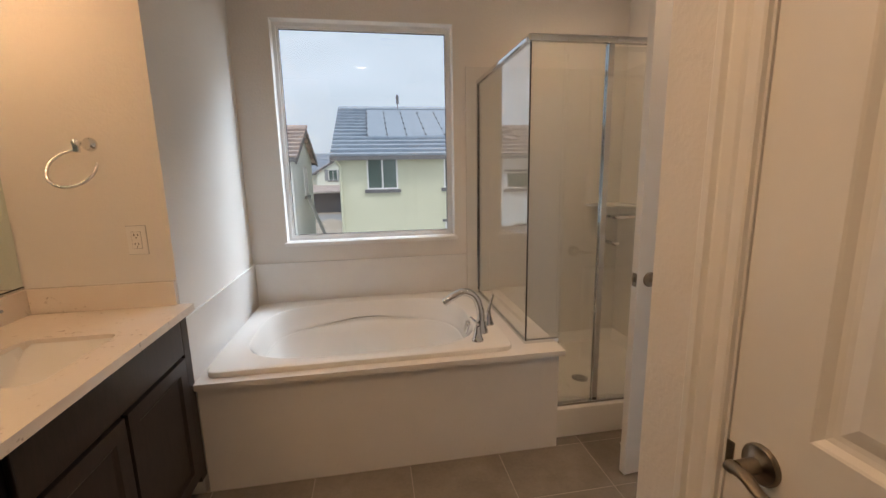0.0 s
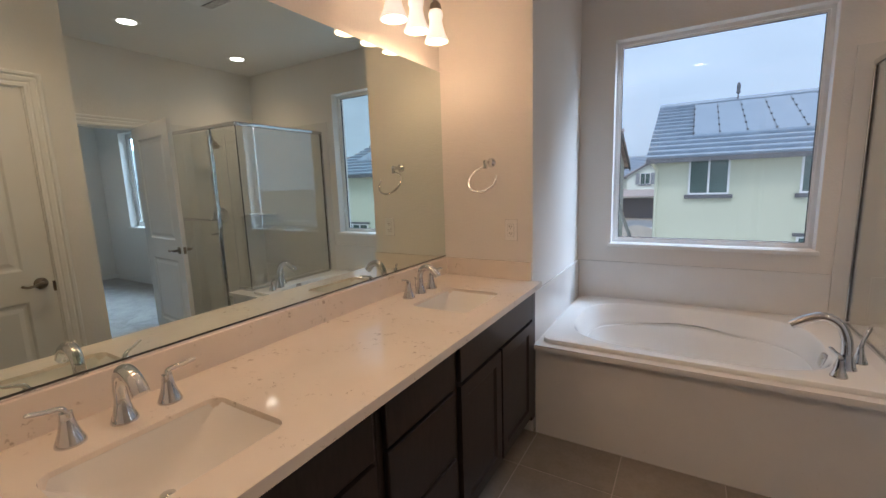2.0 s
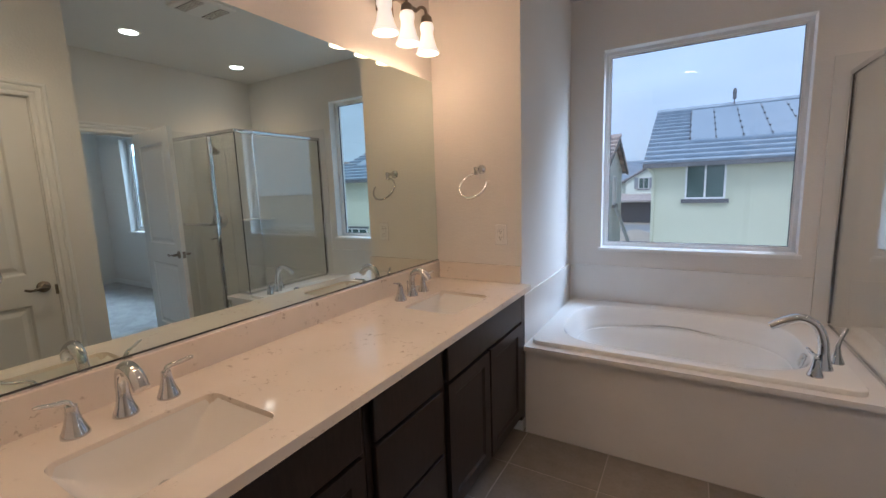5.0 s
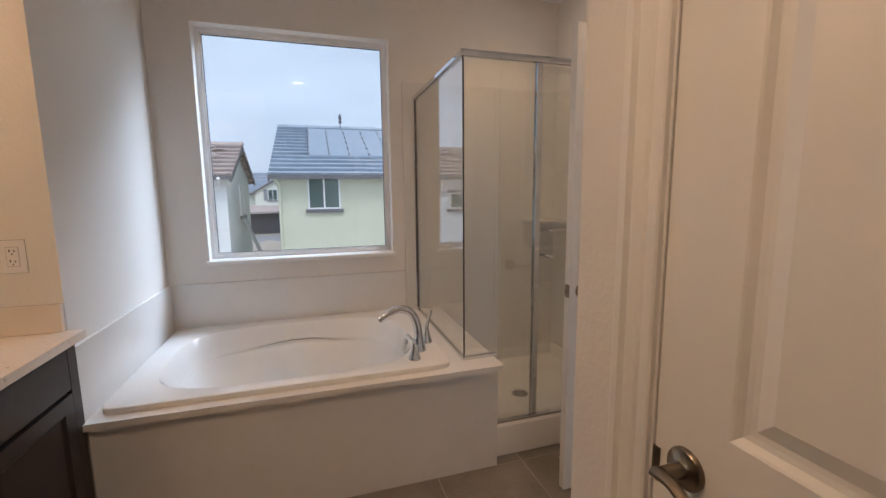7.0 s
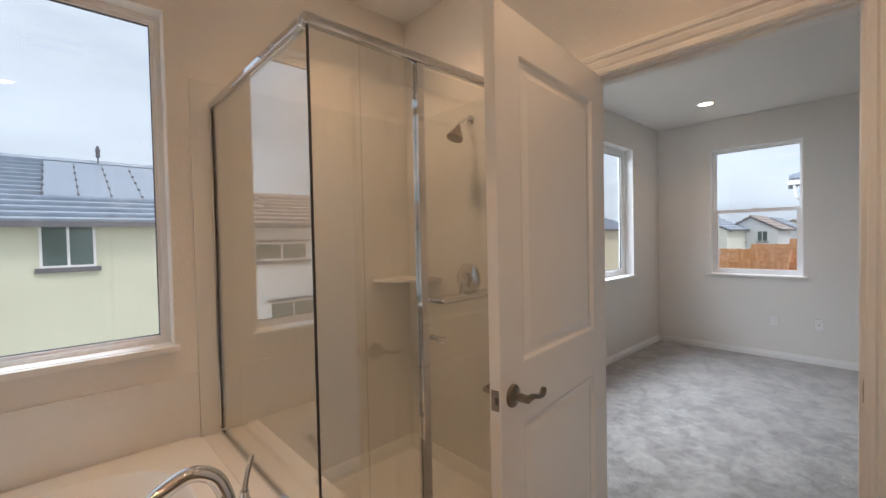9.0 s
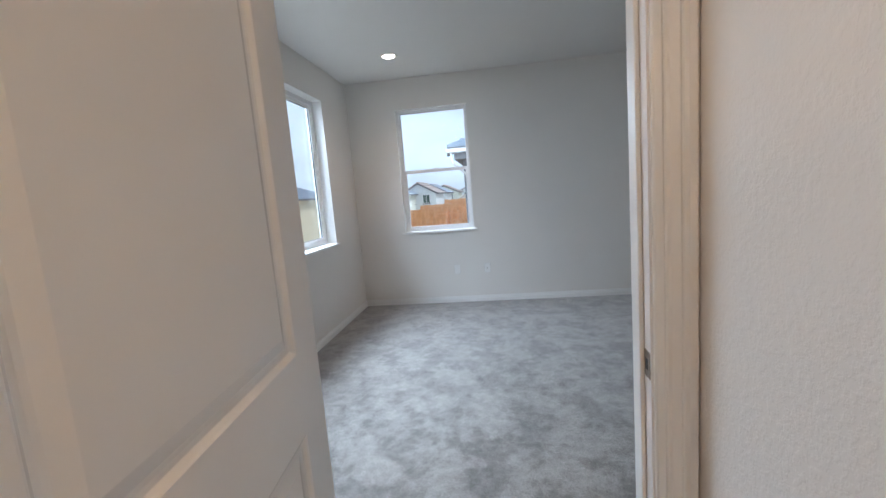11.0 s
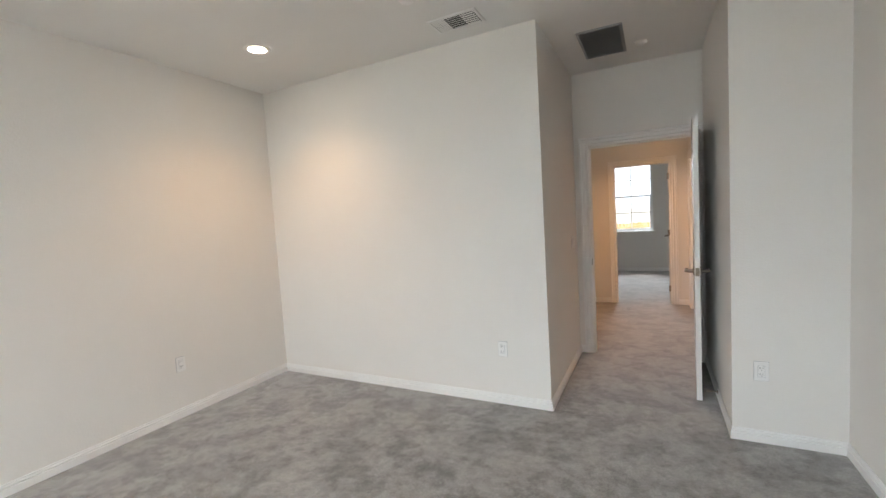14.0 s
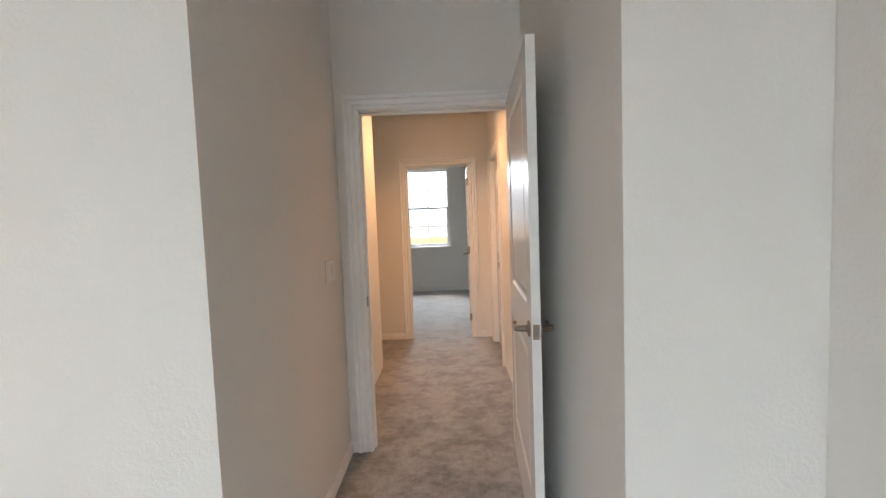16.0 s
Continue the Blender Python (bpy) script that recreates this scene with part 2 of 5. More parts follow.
SHADEGLOW = glow_mat("lit_frosted_glass", (1.0, 0.80, 0.56), 1.1)
CANGLOW = glow_mat("lit_lens", (1.0, 0.86, 0.68), 14.0)
STUCCO_GREEN = tinted("stucco_pale_green", (0.62, 0.63, 0.49), (0.67, 0.68, 0.54), 0.6, 0.9, 0, 30, 0.3, 0.01)
STUCCO_WHITE = tinted("stucco_white", (0.78, 0.80, 0.80), (0.82, 0.84, 0.84), 0.6, 0.9, 0, 30, 0.3, 0.01)
STUCCO_BLUE = tinted("stucco_blue_grey", (0.42, 0.48, 0.56), (0.47, 0.53, 0.61), 0.6, 0.9, 0, 30, 0.3, 0.01)
STUCCO_CREAM = tinted("stucco_cream", (0.62, 0.58, 0.42), (0.67, 0.63, 0.47), 0.6, 0.9, 0, 30, 0.3, 0.01)
STUCCO_PALE = tinted("stucco_pale_cream", (0.80, 0.82, 0.72), (0.84, 0.86, 0.76), 0.6, 0.9, 0, 30, 0.3, 0.01)
ROOF_GREY = tinted("grey_roof_tile", (0.33, 0.39, 0.47), (0.47, 0.53, 0.61), 3, 0.7, 0, 25, 0.3, 0.01)
ROOF_BROWN = tinted("brown_roof_tile", (0.40, 0.33, 0.31), (0.56, 0.48, 0.45), 3, 0.85, 0, 25, 0.3, 0.01)
SOLAR = tinted("solar_panel_glass", (0.31, 0.37, 0.45), (0.37, 0.43, 0.51), 1.0, 0.38, 0.1, 10, 0.02, 0.002)
DARKTRIM = tinted("dark_stucco_trim", (0.13, 0.13, 0.14), (0.18, 0.18, 0.19), 2, 0.8, 0, 30, 0.2, 0.004)
FARGLASS = tinted("dark_window_glass", (0.07, 0.11, 0.10), (0.12, 0.17, 0.155), 0.8, 0.12, 0, 10, 0.01, 0.001)


def fence_mat():
    m = mat("fresh_fence_wood", (0.6, 0.3, 0.12), 0.8)
    t = m.node_tree
    geo = t.nodes.new("ShaderNodeNewGeometry")
    v = coords(m, (4, 4, 0.6))
    a = ramp(m, geo.outputs["Random Per Island"], [(0.0, (0.76, 0.36, 0.14)), (0.5, (0.84, 0.45, 0.20)), (1.0, (0.89, 0.54, 0.28))])
    g = ramp(m, noise_tex(m, v, 3, 4), [(0.3, (0.75, 0.72, 0.7)), (0.7, (1.1, 1.1, 1.1))])
    to(m, mixed(m, 1.0, a, g, "MULTIPLY"), "Base Color")
    return m


FENCEWOOD = fence_mat()
DIRT = tinted("bare_dirt", (0.38, 0.33, 0.27), (0.50, 0.44, 0.37), 0.12, 0.95, 0, 4, 0.6, 0.05)
ASPHALT = tinted("road_concrete", (0.28, 0.28, 0.28), (0.34, 0.34, 0.34), 0.4, 0.9, 0, 10, 0.3, 0.01)
ALU = tinted("ladder_aluminium", (0.55, 0.57, 0.60), (0.64, 0.66, 0.68), 5, 0.4, 0.8, 60, 0.02, 0.001)

# ---- mesh tools ----


def box(bm, x0, x1, y0, y1, z0, z1, bevel=0.0):
    v = [bm.verts.new(p) for p in ((x0, y0, z0), (x1, y0, z0), (x1, y1, z0), (x0, y1, z0),
                                   (x0, y0, z1), (x1, y0, z1), (x1, y1, z1), (x0, y1, z1))]
    fs = [bm.faces.new([v[i] for i in q]) for q in ((3, 2, 1, 0), (4, 5, 6, 7), (0, 1, 5, 4), (1, 2, 6, 5), (2, 3, 7, 6), (3, 0, 4, 7))]
    if bevel:
        es = list({e for f in fs for e in f.edges})
        bmesh.ops.bevel(bm, geom=es, offset=bevel, segments=2, affect="EDGES", profile=0.5)
    return v


def loft(bm, rings, closed=True, cap0=False, cap1=False):
    rows = [[bm.verts.new(p) for p in r] for r in rings]
    n = len(rows[0])
    for a, b in zip(rows, rows[1:]):
        for i in range(n if closed else n - 1):
            j = (i + 1) % n
            bm.faces.new((a[i], a[j], b[j], b[i]))
    if cap0:
        bm.faces.new(rows[0][::-1])
    if cap1:
        bm.faces.new(rows[-1])
    return rows


def lathe(bm, profile, seg=20, m=None):
    """profile: (radius, height) pairs, turned about z, then laid by m."""
    m = m or Matrix()
    rings = [[m @ Vector((r * math.cos(a), r * math.sin(a), z)) for a in (2 * math.pi * i / seg for i in range(seg))] for r, z in profile]
    loft(bm, rings, True, profile[0][0] > 1e-4, profile[-1][0] > 1e-4)


def smooth_path(pts, n=6):
    out = []
    p = [Vector(q) for q in pts]
    for i in range(len(p) - 1):
        a, b, c, d = p[max(i - 1, 0)], p[i], p[i + 1], p[min(i + 2, len(p) - 1)]
        for k in range(n):
            t = k / n
            out.append(0.5 * ((2 * b) + (c - a) * t + (2 * a - 5 * b + 4 * c - d) * t * t + (3 * b - a - 3 * c + d) * t ** 3))
    return out + [p[-1]]


def tube(bm, pts, radii, seg=12, flat=1.0):
    pts = [Vector(p) for p in pts]
    if isinstance(radii, (int, float)):
        radii = [radii] * len(pts)
    rings, side = [], None
    for i, p in enumerate(pts):
        d = (pts[min(i + 1, len(pts) - 1)] - pts[max(i - 1, 0)]).normalized()
        if side is None:
            side = d.cross(Vector((0, 0, 1)) if abs(d.z) < 0.9 else Vector((0, 1, 0))).normalized()
        side = (side - d * side.dot(d)).normalized()
        up = side.cross(d)
        rings.append([p + radii[i] * (side * math.cos(a) + up * flat * math.sin(a)) for a in (2 * math.pi * k / seg for k in range(seg))])
    loft(bm, rings, True, True, True)


def lerp_list(vals, n):
    out = []
    for i in range(n):
        u = i / (n - 1) * (len(vals) - 1)
        k = min(int(u), len(vals) - 2)
        out.append(vals[k] + (vals[k + 1] - vals[k]) * (u - k))
    return out


def sheet_with_holes(bm, axis, c0, c1, a0, a1, b0, b1, holes, extra_a=(), extra_b=()):
    """A slab of thickness c0..c1 along axis, with rectangular holes (a0, a1, b0, b1) through it; a, b are the other two axes in order."""
    A = sorted({a0, a1, *extra_a, *(h[0] for h in holes), *(h[1] for h in holes)})
    B = sorted({b0, b1, *extra_b, *(h[2] for h in holes), *(h[3] for h in holes)})
    A, B = [v for v in A if a0 <= v <= a1], [v for v in B if b0 <= v <= b1]
    cache = {}

    def vert(i, j, c):
        if (i, j, c) not in cache:
            p = {"x": (c, A[i], B[j]), "y": (A[i], c, B[j]), "z": (A[i], B[j], c)}[axis]
            cache[(i, j, c)] = bm.verts.new(p)
        return cache[(i, j, c)]

    def solid(i, j):
        if not (0 <= i < len(A) - 1 and 0 <= j < len(B) - 1):
            return False
        x, y = (A[i] + A[i + 1]) / 2, (B[j] + B[j + 1]) / 2
        return not any(h[0] < x < h[1] and h[2] < y < h[3] for h in holes)

    for i in range(len(A) - 1):
        for j in range(len(B) - 1):
            if not solid(i, j):
                continue
            for c in (c0, c1):
                bm.faces.new([vert(i, j, c), vert(i + 1, j, c), vert(i + 1, j + 1, c), vert(i, j + 1, c)])
            for di, dj, e in ((-1, 0, ((0, 0), (0, 1))), (1, 0, ((1, 0), (1, 1))), (0, -1, ((0, 0), (1, 0))), (0, 1, ((0, 1), (1, 1)))):
                if not solid(i + di, j + dj):
                    (p, q), (r, s) = e
                    bm.faces.new([vert(i + p, j + q, c0), vert(i + r, j + s, c0), vert(i + r, j + s, c1), vert(i + p, j + q, c1)])


def finish(bm, name, material, smooth=False):
    bmesh.ops.recalc_face_normals(bm, faces=bm.faces)
    me = bpy.data.meshes.new(name)
    bm.to_mesh(me)
    bm.free()
    me.materials.append(material)
    if smooth:
        me.polygons.foreach_set("use_smooth", [True] * len(me.polygons))
        me.update()
        try:
            me.set_sharp_from_angle(angle=radians(smooth if smooth is not True else 40))
        except AttributeError:
            pass
    return me


def part(name, bm, material, parent, label="", smooth=False):
    ob = new(name, finish(bm, name, material, smooth))
    ob.parent = parent
    if label:
        ob["label"] = label
    return ob


def thing(name, bm, material, label, category, group="", kind="", smooth=False, m=None):
    ob = new(name, finish(bm, name, material, smooth))
    if m is not None:
        ob.matrix_basis = m
    return tagged(ob, label, category, group, kind)


def root(name, label, category, m=None, group="", kind=""):
    ob = new(name)
    ob.empty_display_size = 0.1
    if m is not None:
        ob.matrix_basis = m
    return tagged(ob, label, category, group, kind)


def slab(name, x0, x1, y0, y1, z0, z1, material, label, category, kind="structure", bevel=0.0):
    bm = bmesh.new()
    box(bm, x0, x1, y0, y1, z0, z1, bevel)
    return thing(name, bm, material, label, category, kind=kind)


def wall(name, axis, c0, c1, a0, a1, holes=(), z0=0.0, z1=2.74, material=None, label="off-white painted drywall with fine orange-peel texture"):
    bm = bmesh.new()
    sheet_with_holes(bm, axis, c0, c1, a0, a1, z0, z1, list(holes))
    return thing(name, bm, material or WALL, label, "wall", kind="structure")


# ---- the shell ----
BW = (-0.250, 0.908, 0.965, 2.376)   # bathroom window hole: x0, x1, z0, z1
NW = (3.05, 5.56, 0.915, 2.40)       # bedroom north window
EW = (1.566, 2.42, 0.91, 2.385)      # bedroom east window
BD = (0.967, 1.815, 0.0, 2.055)        # door between bathroom and bedroom
CD = (-0.028, 0.687, 0.0, 2.055)      # small closed door in the bathroom
ED = (2.65, 3.562, 0.0, 2.055)        # bedroom's entry door
FD = (2.76, 3.525, 0.0, 2.055)       # far room's door
HD = (-5.95, -5.20, 0.0, 2.055)      # door in the hall's west wall
FW = (3.00, 3.87, 0.90, 2.45)        # far room's window

wall("wall_north", "y", 3.01, 3.17, -1.20, 6.50, [BW, NW])
wall("wall_bath_west", "x", -1.15, -1.03, -1.70, 1.93)
bm = bmesh.new()
sheet_with_holes(bm, "z", 0.0, 2.74, -1.15, -0.48, 1.93, 3.01, [])
thing("wall_tub_west", bm, WALL, "off-white drywall return beside the bathtub", "wall", kind="structure")
slab("wall_vanity_south", -1.03, -0.20, -0.42, -0.30, 0, 2.74, WALL, "off-white drywall return at the vanity's end", "wall")
wall("wall_bath_east", "x", 2.184, 2.30, 0.893, 3.01, [BD])
wall("wall_bath_jut_north", "y", 0.76, 0.893, 0.922, 2.30)
wall("wall_bath_jut_west", "x", 0.922, 1.037, -1.70, 0.76, [CD])
wall("wall_bath_south", "y", -1.82, -1.70, -1.15, 1.037)
wall("wall_bedroom_west", "x", 1.95, 2.065, -2.35, 0.645)
wall("wall_bedroom_west_step", "y", 0.645, 0.76, 1.95, 2.30)
wall("wall_bedroom_east", "x", 6.333, 6.50, -2.47, 3.01, [EW])
wall("wall_bedroom_south", "y", -2.47, -2.345, 3.80, 6.333)
bm = bmesh.new()
sheet_with_holes(bm, "z", 0.0, 2.74, 1.95, 2.595, -3.72, -2.352, [])
thing("wall_corridor_west", bm, WALL, "off-white drywall block beside the entry", "wall", kind="structure")
wall("wall_corridor_east", "x", 3.68, 3.80, -3.72, -2.345)
wall("wall_entry", "y", -3.84, -3.72, 1.95, 5.2, [ED])
wall("wall_hall_east", "x", 3.72, 3.84, -5.22, -3.84)
wall("wall_hall_west", "x", 2.43, 2.55, -6.17, -3.84, [HD])
wall("wall_hall_south", "y", -6.29, -6.17, 1.4, 5.4, [FD])
wall("wall_hall_far_east", "x", 5.2, 5.32, -6.17, -3.84)
wall("wall_hall_room_west", "x", 1.4, 1.52, -6.17, -3.72)
wall("wall_far_room_south", "y", -9.80, -9.65, 1.4, 5.4, [FW])
wall("wall_far_room_west", "x", 1.88, 2.0, -9.65, -6.29)
wall("wall_far_room_east", "x", 5.2, 5.32, -9.65, -6.29)
slab("ceiling", -1.2, 6.52, -9.82, 3.18, 2.74, 2.86, CEILING, "flat off-white painted ceiling", "ceiling")
slab("floor_subfloor", -1.2, 6.52, -9.82, 3.18, -0.20, -0.022, GROUT, "plain subfloor", "floor")
bm = bmesh.new()
box(bm, -1.03, 2.24, 0.76, 3.01, -0.022, -0.0015)
box(bm, -1.03, 0.93, -1.70, 0.76, -0.022, -0.0015)
FLOOR_BATH = thing("floor_bathroom", bm, GROUT, "beige-grey ceramic floor tiles with light grout", "floor", kind="structure")
bm = bmesh.new()
box(bm, 2.24, 6.333, 0.645, 3.01, -0.022, 0.002)
box(bm, 2.065, 6.333, -2.352, 0.645, -0.022, 0.002)
box(bm, 2.595, 3.68, -3.722, -2.352, -0.022, 0.002)
thing("floor_carpet", bm, CARPET, "mottled grey cut-pile carpet with foot marks", "floor", kind="structure")
slab("floor_carpet_hall", 1.5, 5.2, -9.65, -3.722, -0.022, 0.002, CARPET, "mottled grey cut-pile carpet", "floor")

# ---- trim, doors, windows ----
CASING_PROFILE = [(0.0, 0.0), (0.0, 0.010), (0.003, 0.013), (0.013, 0.014), (0.017, 0.008), (0.020, 0.008), (0.024, 0.013), (0.036, 0.018), (0.040, 0.013), (0.043, 0.013), (0.047, 0.022), (0.056, 0.024), (0.060, 0.020), (0.060, 0.0)]
BASE_PROFILE = [(0.0, 0.0), (0.013, 0.0), (0.013, 0.044), (0.0065, 0.0475), (0.0065, 0.050), (0.0115, 0.054), (0.0105, 0.061), (0.0055, 0.0645), (0.005, 0.0675), (0.008, 0.071), (0.006, 0.076), (0.0, 0.076)]


def casing(parent, axis, face, out, a0, a1, h, reveal=-0.013, wide=1.38):
    """Moulded boards round three sides of an opening, on the wall face at axis = face, proud towards out."""
    bm = bmesh.new()
    rings = []
    for d, p in CASING_PROFILE:
        d = d * wide + reveal
        path = [(a0 - d, 0.0), (a0 - d, h + d), (a1 + d, h + d), (a1 + d, 0.0)]
        rings.append([((face + out * p, a, z) if axis == "x" else (a, face + out * p, z)) for a, z in path])
    loft(bm, rings, closed=False)
    return part("casing", bm, TRIM, parent)


def jambs(parent, axis, c0, c1, a0, a1, h, stop=None):
    """Boards that line an opening, with the stop that the leaf closes on."""
    t = 0.018
    pieces = [(a0, a0 + t, 0, h), (a1 - t, a1, 0, h), (a0 + t, a1 - t, h - t, h)]
    for p in pieces:
        bm = bmesh.new()
        if axis == "x":
            box(bm, c0 - 0.001, c1 + 0.001, p[0], p[1], p[2], p[3])
        else:
            box(bm, p[0], p[1], c0 - 0.001, c1 + 0.001, p[2], p[3])
        part("jamb", bm, TRIM, parent)
    if stop is not None:
        s0, s1 = stop
        for p in ((a0 + t, a0 + t + 0.011, 0, h - t), (a1 - t - 0.011, a1 - t, 0, h - t), (a0 + t + 0.011, a1 - t - 0.011, h - t - 0.011, h - t)):
            bm = bmesh.new()
            if axis == "x":
                box(bm, s0, s1, p[0], p[1], p[2], p[3], 0.003)
            else:
                box(bm, p[0], p[1], s0, s1, p[2], p[3], 0.003)
            part("door_stop", bm, TRIM, parent)


def door_leaf(name, width, m, label, levers=True, latch=True, height=2.032):
    """A two-panel moulded leaf. Local: hinge edge at x = 0, the latch edge at x = width, thickness about y = 0."""
    T = 0.0175
    leaf = root(name, label, "door", m)
    st, top, lock, bot = 0.125, 0.118, 0.180, 0.23
    lock_z = 0.928
    holes = [(st, width - st, bot, lock_z - lock / 2), (st, width - st, lock_z + lock / 2, height - top)]
    bm = bmesh.new()
    sheet_with_holes(bm, "y", -T, T, 0, width, 0, height, holes)
    part("slab", bm, DOORPAINT, leaf)
    for x0, x1, z0, z1 in holes:
        bm = bmesh.new()
        for s in (-1, 1):
            rings = []
            for d, y in ((0.0, T), (0.004, T - 0.002), (0.012, T - 0.0085), (0.020, T - 0.010), (0.028, T - 0.010), (0.052, T - 0.003), (0.056, T - 0.003)):
                rings.append([(x0 + d, s * y, z0 + d), (x1 - d, s * y, z0 + d), (x1 - d, s * y, z1 - d), (x0 + d, s * y, z1 - d)])
            loft(bm, rings, True, False, True)
        part("raised_panel", bm, DOORPAINT, leaf)
    if levers:
        zx, zz = width - 0.062, 0.935
        for s in (-1, 1):
            bm = bmesh.new()
            mm = Matrix.Translation((zx, s * T, zz)) @ Matrix.Rotation(-s * math.pi / 2, 4, "X")
            lathe(bm, [(0.033, 0.0), (0.033, 0.004), (0.030, 0.008), (0.020, 0.010), (0.013, 0.014), (0.012, 0.04), (0.012, 0.046)], 28, mm)
            rose = part("rose", bm, NICKEL, leaf, "satin nickel rose", True)
            bm = bmesh.new()
            y = s * (T + 0.05)
            pts = smooth_path([(zx + 0.010, y, zz), (zx - 0.022, y + s * 0.003, zz + 0.003), (zx - 0.048, y + s * 0.006, zz - 0.004), (zx - 0.074, y + s * 0.004, zz - 0.006), (zx - 0.096, y - s * 0.002, zz + 0.004)], 5)
            tube(bm, pts, lerp_list([0.012, 0.0105, 0.009, 0.010, 0.0085], len(pts)), 12, 0.75)
            part("lever", bm, NICKEL, rose, "curved satin nickel lever", True)
    if latch:
        bm = bmesh.new()
        box(bm, width - 0.0005, width + 0.0015, -0.0125, 0.0125, 0.935 - 0.029, 0.935 + 0.029, 0.0006)
        plate = part("latch_plate", bm, NICKEL, leaf)
        bm = bmesh.new()
        box(bm, width + 0.0015, width + 0.011, -0.006, 0.008, 0.925, 0.945, 0.002)
        part("latch_bolt", bm, NICKEL, plate)
    return leaf


def hinges(leaf, side):
    for hz in (0.20, 1.02, 1.84):
        bm = bmesh.new()
        lathe(bm, [(0.0055, hz - 0.044), (0.0055, hz + 0.044)], 10, Matrix.Translation((-0.004, side * 0.0215, 0)))
        box(bm, -0.0015, 0.0, -0.0145, 0.0145, hz - 0.044, hz + 0.044)
        part("hinge", bm, NICKEL, leaf, "", True)


def strike(parent, x, y, z, axis):
    bm = bmesh.new()
    if axis == "y":
        box(bm, x - 0.016, x + 0.016, y - 0.001, y + 0.0015, z - 0.03, z + 0.03, 0.0006)
    else:
        box(bm, x - 0.001, x + 0.0015, y - 0.016, y + 0.016, z - 0.03, z + 0.03, 0.0006)
    ob = part("strike_plate", bm, NICKEL, parent, "dark satin nickel strike plate")
    bm = bmesh.new()
    if axis == "y":
        box(bm, x - 0.006, x + 0.008, y + 0.0012, y + 0.0022, z - 0.012, z + 0.012)
    else:
        box(bm, x + 0.0012, x + 0.0022, y - 0.008, y + 0.006, z - 0.012, z + 0.012)
    part("strike_hole", bm, DARK, ob)


# bathroom to bedroom
d1 = root("door_1", "white painted frame of the open bathroom door", "door frame", kind="structure")
jambs(d1, "x", 2.184, 2.30, BD[0], BD[1], BD[3], (2.219, 2.254))
casing(d1, "x", 2.184, -1, BD[0], BD[1], BD[3])
casing(d1, "x", 2.30, 1, BD[0], BD[1], BD[3])
strike(d1, 2.202, BD[0] + 0.018, 0.945, "y")
leaf1 = door_leaf("bathroom_door", 0.80, pose(2.220, 1.7625, 0.012, 0, 0, 186.2), "white two-panel moulded door standing open into the bathroom")
hinges(leaf1, -1)
bm = bmesh.new()
lathe(bm, [(0.011, 0.0), (0.011, 0.004), (0.006, 0.006), (0.006, 0.05), (0.009, 0.052), (0.009, 0.066), (0.0, 0.067)], 14, Matrix.Translation((0.74, -0.0175, 0.085)) @ Matrix.Rotation(math.pi / 2, 4, "X"))
part("door_bumper", bm, PLASTIC, leaf1, "white door stop", 40)
# small closed door
d2 = root("door_2", "white painted frame of the closed bathroom side door", "door frame", kind="structure")
jambs(d2, "x", 0.922, 1.037, CD[0], CD[1], CD[3])
casing(d2, "x", 0.922, -1, CD[0], CD[1], CD[3])
leaf2 = door_leaf("side_door", 0.675, pose(0.942, CD[0] + 0.02, 0.012, 0, 0, 90), "white two-panel moulded door, closed, with satin nickel lever")
hinges(leaf2, 1)
strike(d2, 0.9225, CD[1] - 0.0165, 0.92, "x")
# entry
d3 = root("door_3", "white painted frame of the bedroom's entry door", "door frame", kind="structure")
jambs(d3, "y", -3.84, -3.72, ED[0], ED[1], ED[3], (-3.795, -3.76))
casing(d3, "y", -3.72, 1, ED[0], ED[1], ED[3])
casing(d3, "y", -3.84, -1, ED[0], ED[1], ED[3])
leaf3 = door_leaf("entry_door", 0.875, pose(2.672, -3.702, 0.012, 0, 0, 86.5), "white two-panel moulded door standing open against the wall")
hinges(leaf3, 1)
strike(d3, ED[1] - 0.0195, -3.738, 0.92, "x")
# far room and hall doors
d4 = root("door_4", "white painted frame of the far room's doorway", "door frame", kind="structure")
jambs(d4, "y", -6.29, -6.17, FD[0], FD[1], FD[3], (-6.23, -6.195))
casing(d4, "y", -6.17, 1, FD[0], FD[1], FD[3])
leaf4 = door_leaf("far_room_door", 0.70, pose(2.786, -6.302, 0.012, 0, 0, -92), "white two-panel moulded door opened into the far room")
hinges(leaf4, 1)
d5 = root("door_5", "white painted frame of a closed hall door", "door frame", kind="structure")
jambs(d5, "x", 2.43, 2.55, HD[0], HD[1], HD[3])
casing(d5, "x", 2.55, 1, HD[0], HD[1], HD[3])
door_leaf("hall_door", 0.71, pose(2.49, HD[0] + 0.02, 0.012, 0, 0, 90), "white two-panel moulded door, closed", True, False)


def offset_path(pts, d):
    """An open path of straight stretches, moved by d to its left, mitred."""
    out = []
    for i, p in enumerate(pts):
        p = Vector(p)
        dirs = []
        if i > 0:
            dirs.append((p - Vector(pts[i - 1])).normalized())
        if i < len(pts) - 1:
            dirs.append((Vector(pts[i + 1]) - p).normalized())
        ns = [Vector((-v.y, v.x)) for v in dirs]
        n = ns[0] if len(ns) == 1 else (ns[0] + ns[1]) / (1 + ns[0].dot(ns[1]))
        out.append(p + n * d)
    return out


